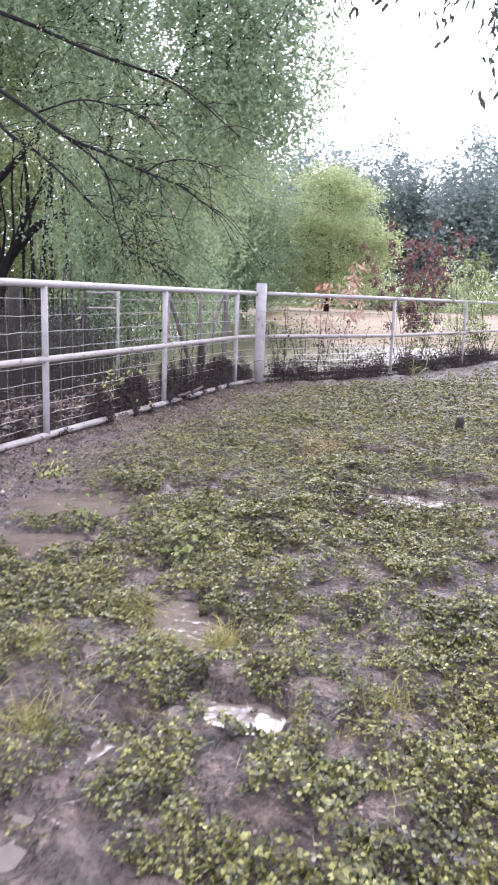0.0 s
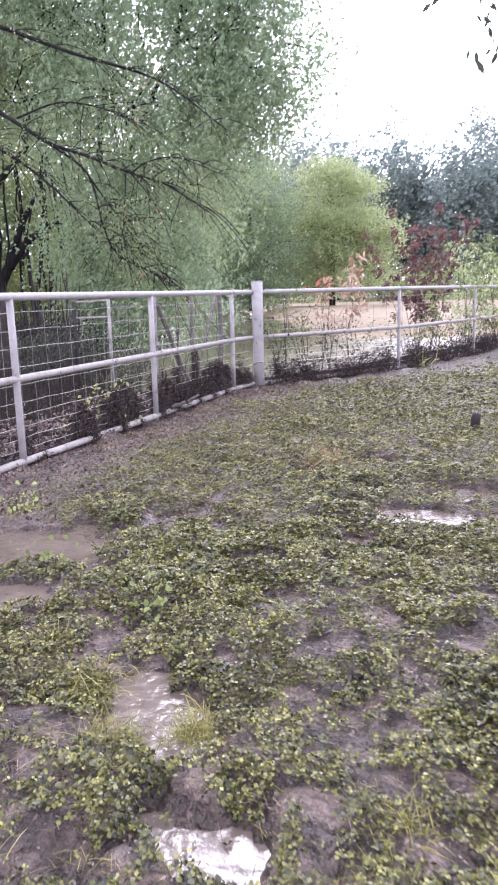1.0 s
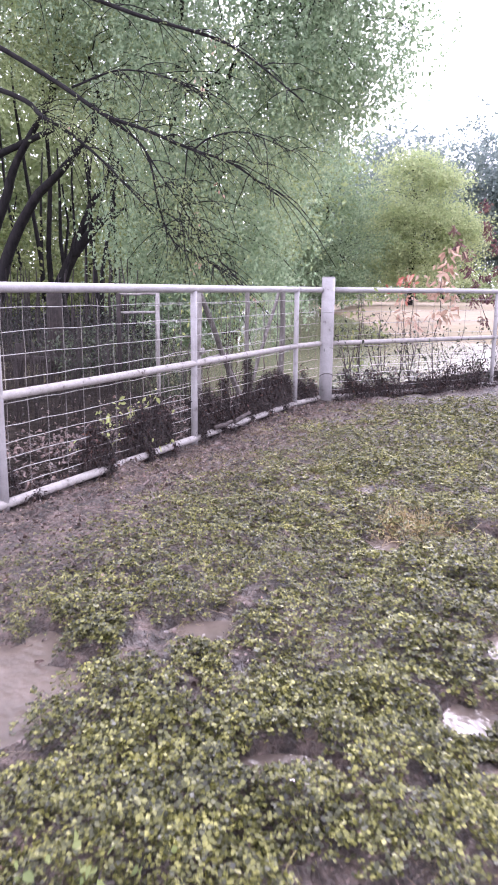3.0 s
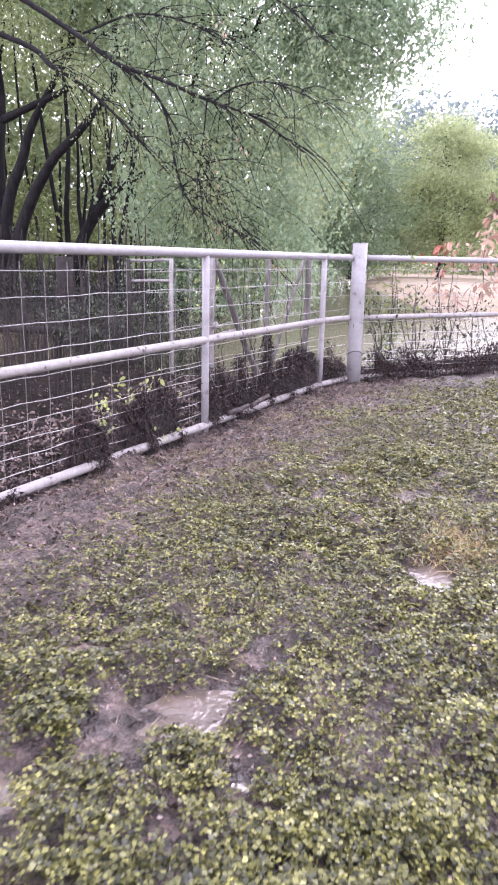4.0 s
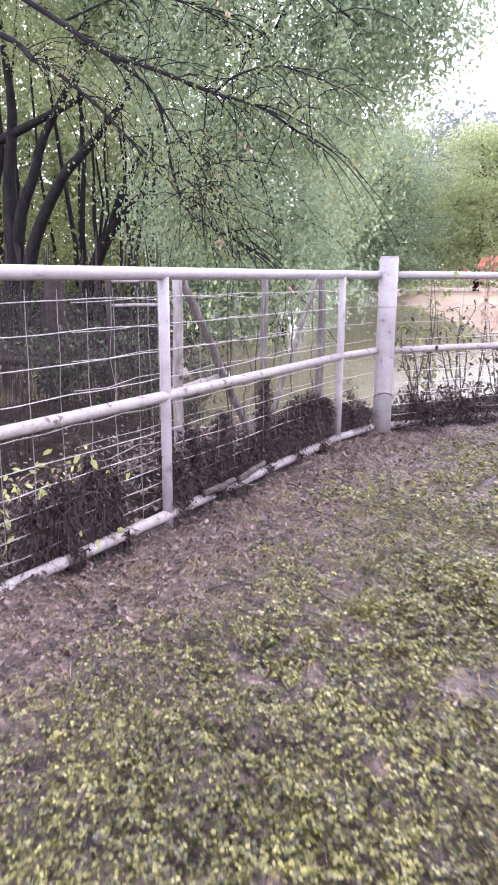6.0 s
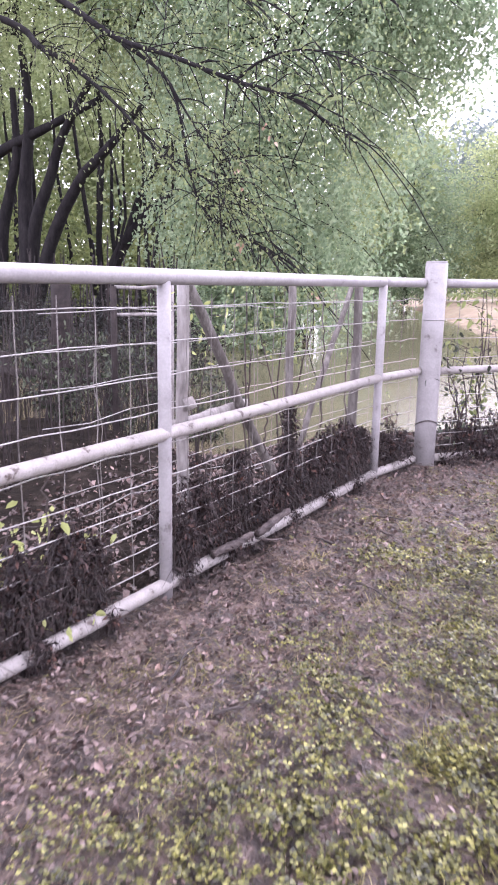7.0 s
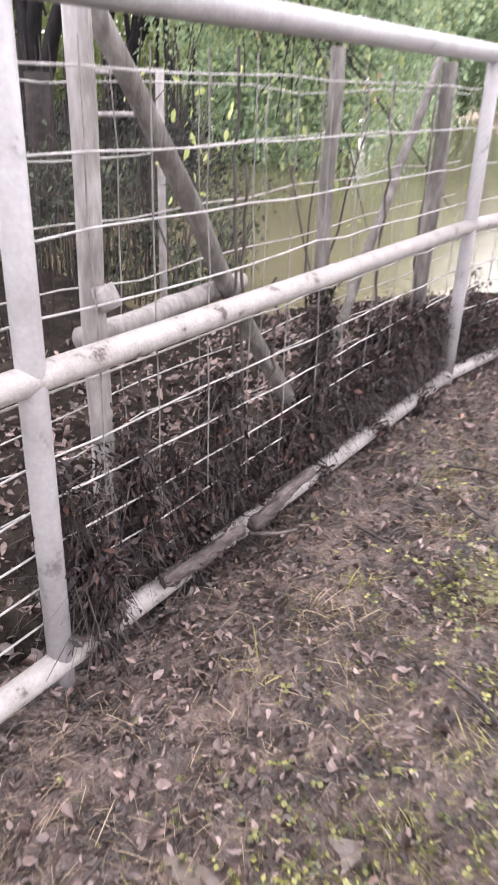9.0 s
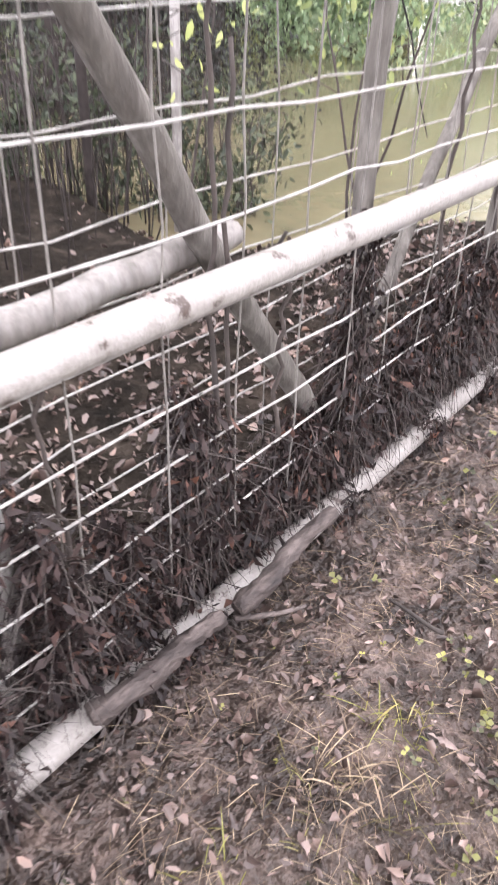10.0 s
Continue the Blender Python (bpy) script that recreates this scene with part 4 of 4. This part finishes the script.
clover("clover_cover", "clover patches over the wider lawn", 14000, (0.3, 9.0, -3.0, 14.0), 0.055, 0.06, 69)


def blades(name, label, x, y, r, size, mat, spread=0.02, per=8, lift=(0.3, 1.0), asp=0.035):
    m = len(x)
    base = np.stack([np.repeat(v, per) for v in (x, y, height(x, y))], 1) + np.concatenate([r.normal(0, spread, (m * per, 2)), np.zeros((m * per, 1))], 1)
    way = rand_dirs(m * per, *lift, r)
    me = blade_mesh(name, base, way, rand_dirs(m * per, 0.2, 1, r), size * r.uniform(0.4, 1.3, m * per), asp * size, r.uniform(0, 0.9, m * per) * lift[1])
    me.materials.append(mat)
    return tagged(new(name, me), label, "grass", kind="stuff")


x, y, r = on_lawn(700, -3.6, 1.0, 1.0, 10.5, lambda x, y: vnoise(x, y, 0.7, 15) > 0.55, 63)
blades("grass_tufts", "sparse yellow-green grass tufts in the mud", x, y, r, 0.075, GRASS, 0.025, 16, (0.2, 1.0), 0.03)
x, y, r = on_lawn(2600, -3.5, -1.4, 6.0, 10.6, lambda x, y: smooth(vnoise(x, y, 0.3, 44) + 0.25 * smooth(-behind(x, y), 0.3, 1.2), 0.45, 0.8), 73)
blades("grass_tufts", "thin yellow-green grass tufts among dead leaves", x, y, r, 0.06, FADED, 0.03, 9, (0.05, 1.0), 0.03)
x, y, r = on_lawn(10000, -3.75, 0.5, 1.0, 10.8, lambda x, y: 0.4 + 0.6 * smooth(behind(x, y), -1.6, -0.3), 64)
blades("straw", "dead straw and stalks pressed into mud", x, y, r, 0.08, STRAW, 0.03, 3, (-0.02, 0.3), 0.022)
x, y, r = on_lawn(9000, -3.75, -2.0, 6.0, 10.4, lambda x, y: 0.15 + 0.85 * smooth(behind(x, y), -1.4, -0.3) * (vnoise(x, y, 0.22, 43) > 0.42), 72)
blades("root_fibre", "tangled thin dead roots and fibres on mud", x, y, r, 0.06, STRAW, 0.025, 3, (-0.05, 0.5), 0.018)


def litter(name, label, n, box, keep, seed, size=0.05, mat=LITTER, curl=0.5):
    r = np.random.default_rng(seed)
    x, y = r.uniform(box[0], box[1], n), r.uniform(box[2], box[3], n)
    ok = r.uniform(0, 1, n) < keep(x, y)
    x, y = x[ok], y[ok]
    m = len(x)
    at = np.stack([x, y, height(x, y) + r.uniform(0.002, 0.012, m)], 1)
    make, fold = (leaf_mesh, r.uniform(-0.3, 0.7, (m, 1))) if size > 0.02 else (fine_leaves, r.uniform(-0.2, 0.3, (m, 1)))
    bent = (r.uniform(-0.6, curl, (m, 1)),) if size > 0.02 else ()
    me = make(name, at, rand_dirs(m, -0.25, 0.6, r), np.array([0, 0, 1.0]) + r.normal(0, 0.9, (m, 3)), size * r.uniform(0.3, 1.0, m) ** 1.5 * 1.4, r.uniform(0.2, 0.8, m), fold, *bent)
    me.materials.append(mat)
    return tagged(new(name, me), label, "leaf litter", kind="stuff")


litter("leaf_litter", "wet brown fallen leaves on mud by the fence", 34000, (-3.76, -1.5, 1.5, 11), lambda x, y: 0.16 + 0.84 * smooth(behind(x, y), -1.5, -0.4), 65, 0.021)
litter("leaf_litter", "wet brown fallen leaves on the bank", 24000, (-6.4, -3.8, 3, 12), lambda x, y: (behind(x, y) > 0.02) * (1 - 0.93 * smooth(behind(x, y), 0.8, 1.9)), 66, 0.036)


def tuft(name, label, x, y, mat, n, size, spread, seed):
    r = np.random.default_rng(seed)
    z = max(float(height(x, y)), -0.01)
    base = np.concatenate([r.normal(0, spread, (n, 2)), np.zeros((n, 1)) - 0.005], 1)
    me = blade_mesh(name, base, rand_dirs(n, 0.25, 1, r), rand_dirs(n, 0, 1, r), size * r.uniform(0.4, 1.2, n), r.uniform(0.0015, 0.0035, n), r.uniform(0.2, 1.1, n))
    me.materials.append(mat)
    ob = tagged(new(name, me), label, "grass tuft")
    ob.location = (x, y, z)
    return ob


tuft("dry_grass_tuft", "tan dry grass tuft beside a puddle", -1.5, 6.27, DRYGRASS, 2400, 0.2, 0.1, 71)
for i, (x, y) in enumerate([(-1.42, 2.62), (-1.2, 2.35), (-1.6, 2.1), (-0.3, 2.25), (-1.75, 2.85), (-0.95, 2.5), (-1.3, 1.75), (-2.4, 7.2)]):
    tuft("grass_tuft", "yellow-green grass tuft in mud", x, y, GRASS, 420, 0.15, 0.05, 80 + i)

# ---- single plants and pieces ----
sapling("weed", "yellow-green weed growing through the wire", -4.05, 6.85, 0.42, LEAF_YELLOW, 2, 0.045, 0, 0.3, 91, 0.08, 0.5, 5)
sapling("weed", "yellow-green weed growing through the wire", -4.0, 7.25, 0.45, LEAF_YELLOW, 2, 0.045, 0, 0.3, 92, 0.07, 0.5, 5)
sapling("green_sapling", "leafy green sapling behind the fence", -4.9, 10.7, 1.5, LEAF_OLIVE, 3, 0.06, 0.1, 0.6, 93, 0.22, 0.4, 3)
sapling("green_sapling", "sapling with yellow-green leaves over water", -5.1, 9.7, 1.3, LEAF_YELLOW, 2, 0.05, 0, 0.7, 94, 0.12, 0.4, 2)
for i, (x, y, h) in enumerate([(-6.45, 11.2, 0.72), (-6.8, 10.8, 0.8), (-6.15, 11.35, 0.45), (-7.2, 10.4, 0.75)]):
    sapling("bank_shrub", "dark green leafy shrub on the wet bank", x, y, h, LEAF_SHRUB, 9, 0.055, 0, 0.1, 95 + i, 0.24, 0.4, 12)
for i, (x, y, h) in enumerate([(-2.23, 3.57, 0.08), (-1.41, 3.19, 0.1), (-3.0, 4.35, 0.08)]):
    sapling("seedling", "bright green broad-leaved seedling in mud", x, y, h, LEAF_YELLOW if i == 2 else LEAF_OLIVE, 5, 0.03, 0, 0.4, 100 + i, 0.04, 0.75, 2)
stump = thing("stump", "small dark broken stump in the lawn", "stump", at=(-0.47, 7.81, 0))
t = Tubes(9)
t.add(bend((0, 0, -0.05), (0.03, 0, 0.17), 0, 5, 0.01), 0.055, 0.035, 0.25)
part("wood", t.mesh("wood"), DARKWOOD, stump)
r = np.random.default_rng(111)
for i in range(16):
    x, y = r.uniform(-3.55, -2.4), r.uniform(6.8, 9.6)
    z, a, ln = float(height(x, y)) + 0.012, r.uniform(0, 3.14), r.uniform(0.1, 0.35)
    t = Tubes(6)
    t.add(bend((-ln / 2, 0, 0), (ln / 2, 0.01, 0.01), 0, 6, 0.006, r), 0.006, 0.003, 0.1)
    st = tagged(new("stick", t.mesh("stick")), "thin muddy stick lying on wet ground", "stick", "sticks by the fence")
    st.data.materials.append(TWIG)
    st.matrix_world = pose(x, y, z, 0, 0, math.degrees(a))
litter("pale_leaf_litter", "crumpled pinkish-brown dead leaves on wet mud", 3600, (-3.7, -1.9, 5.8, 10.6), lambda x, y: (0.25 + 0.75 * smooth(behind(x, y), -1.7, -0.4)) * (vnoise(x, y, 0.35, 41) > 0.35), 122, 0.027, PALE_LITTER, 1.4)
litter("mud_bits", "small dark bits of leaf and bark on mud", 45000, (-3.7, 0.6, 1.3, 9.0), lambda x, y: 1 - smooth(pool_depth(x, y), 0.02, 0.05), 120, 0.014)
r = np.random.default_rng(121)
n = 26
me = blade_mesh("strap_leaf_tuft", np.concatenate([r.normal(0, 0.12, (n, 2)), np.zeros((n, 1))], 1), rand_dirs(n, 0.7, 1, r), rand_dirs(n, -0.2, 0.2, r), r.uniform(0.35, 0.7, n), 0.016, r.uniform(0.2, 1.2, n))
me.materials.append(LEAF_YELLOW)
ob = tagged(new("strap_leaf_tuft", me), "yellow-green strap leaves at the fence foot", "plant")
ob.location = (-1.78, 13.75, 0.02)
for i, (y, z0, z1) in enumerate([(8.36, 1.3, 0.3), (8.4, 1.05, 0.25), (9.2, 1.25, 0.5), (9.55, 1.2, 0.45), (8.02, 0.72, 0.25), (8.56, 0.75, 0.3), (7.05, 0.7, 0.2)]):
    t = Tubes(6)
    t.add(bend((FX - 0.045, y, z0), (FX - 0.05, y + 0.02, z1), 0, 14, 0.007, r), 0.0035, 0.0055, 0.2)
    vine = tagged(new("dead_vine", t.mesh("dead_vine")), "thin dark dead vine hanging on the wire", "vine", "vines on the fence")
    vine.data.materials.append(TWIG)
for i, (x, y, n) in enumerate([(-3.36, 8.32, 40), (-3.12, 8.62, 60), (-3.42, 7.95, 30), (-2.95, 8.25, 70), (-2.8, 8.75, 80), (-3.2, 9.1, 50), (-2.6, 8.0, 90)]):
    tuft("grass_tuft", "thin yellow-green grass tuft in mud", x, y, GRASS, n, 0.1, 0.03, 130 + i)
for i, (x, y) in enumerate([(-3.38, 8.2), (-3.05, 8.42), (-3.3, 8.75)]):
    tuft("dry_grass_tuft", "flattened tuft of dead roots and straw", x, y, STRAW, 120, 0.12, 0.04, 140 + i)
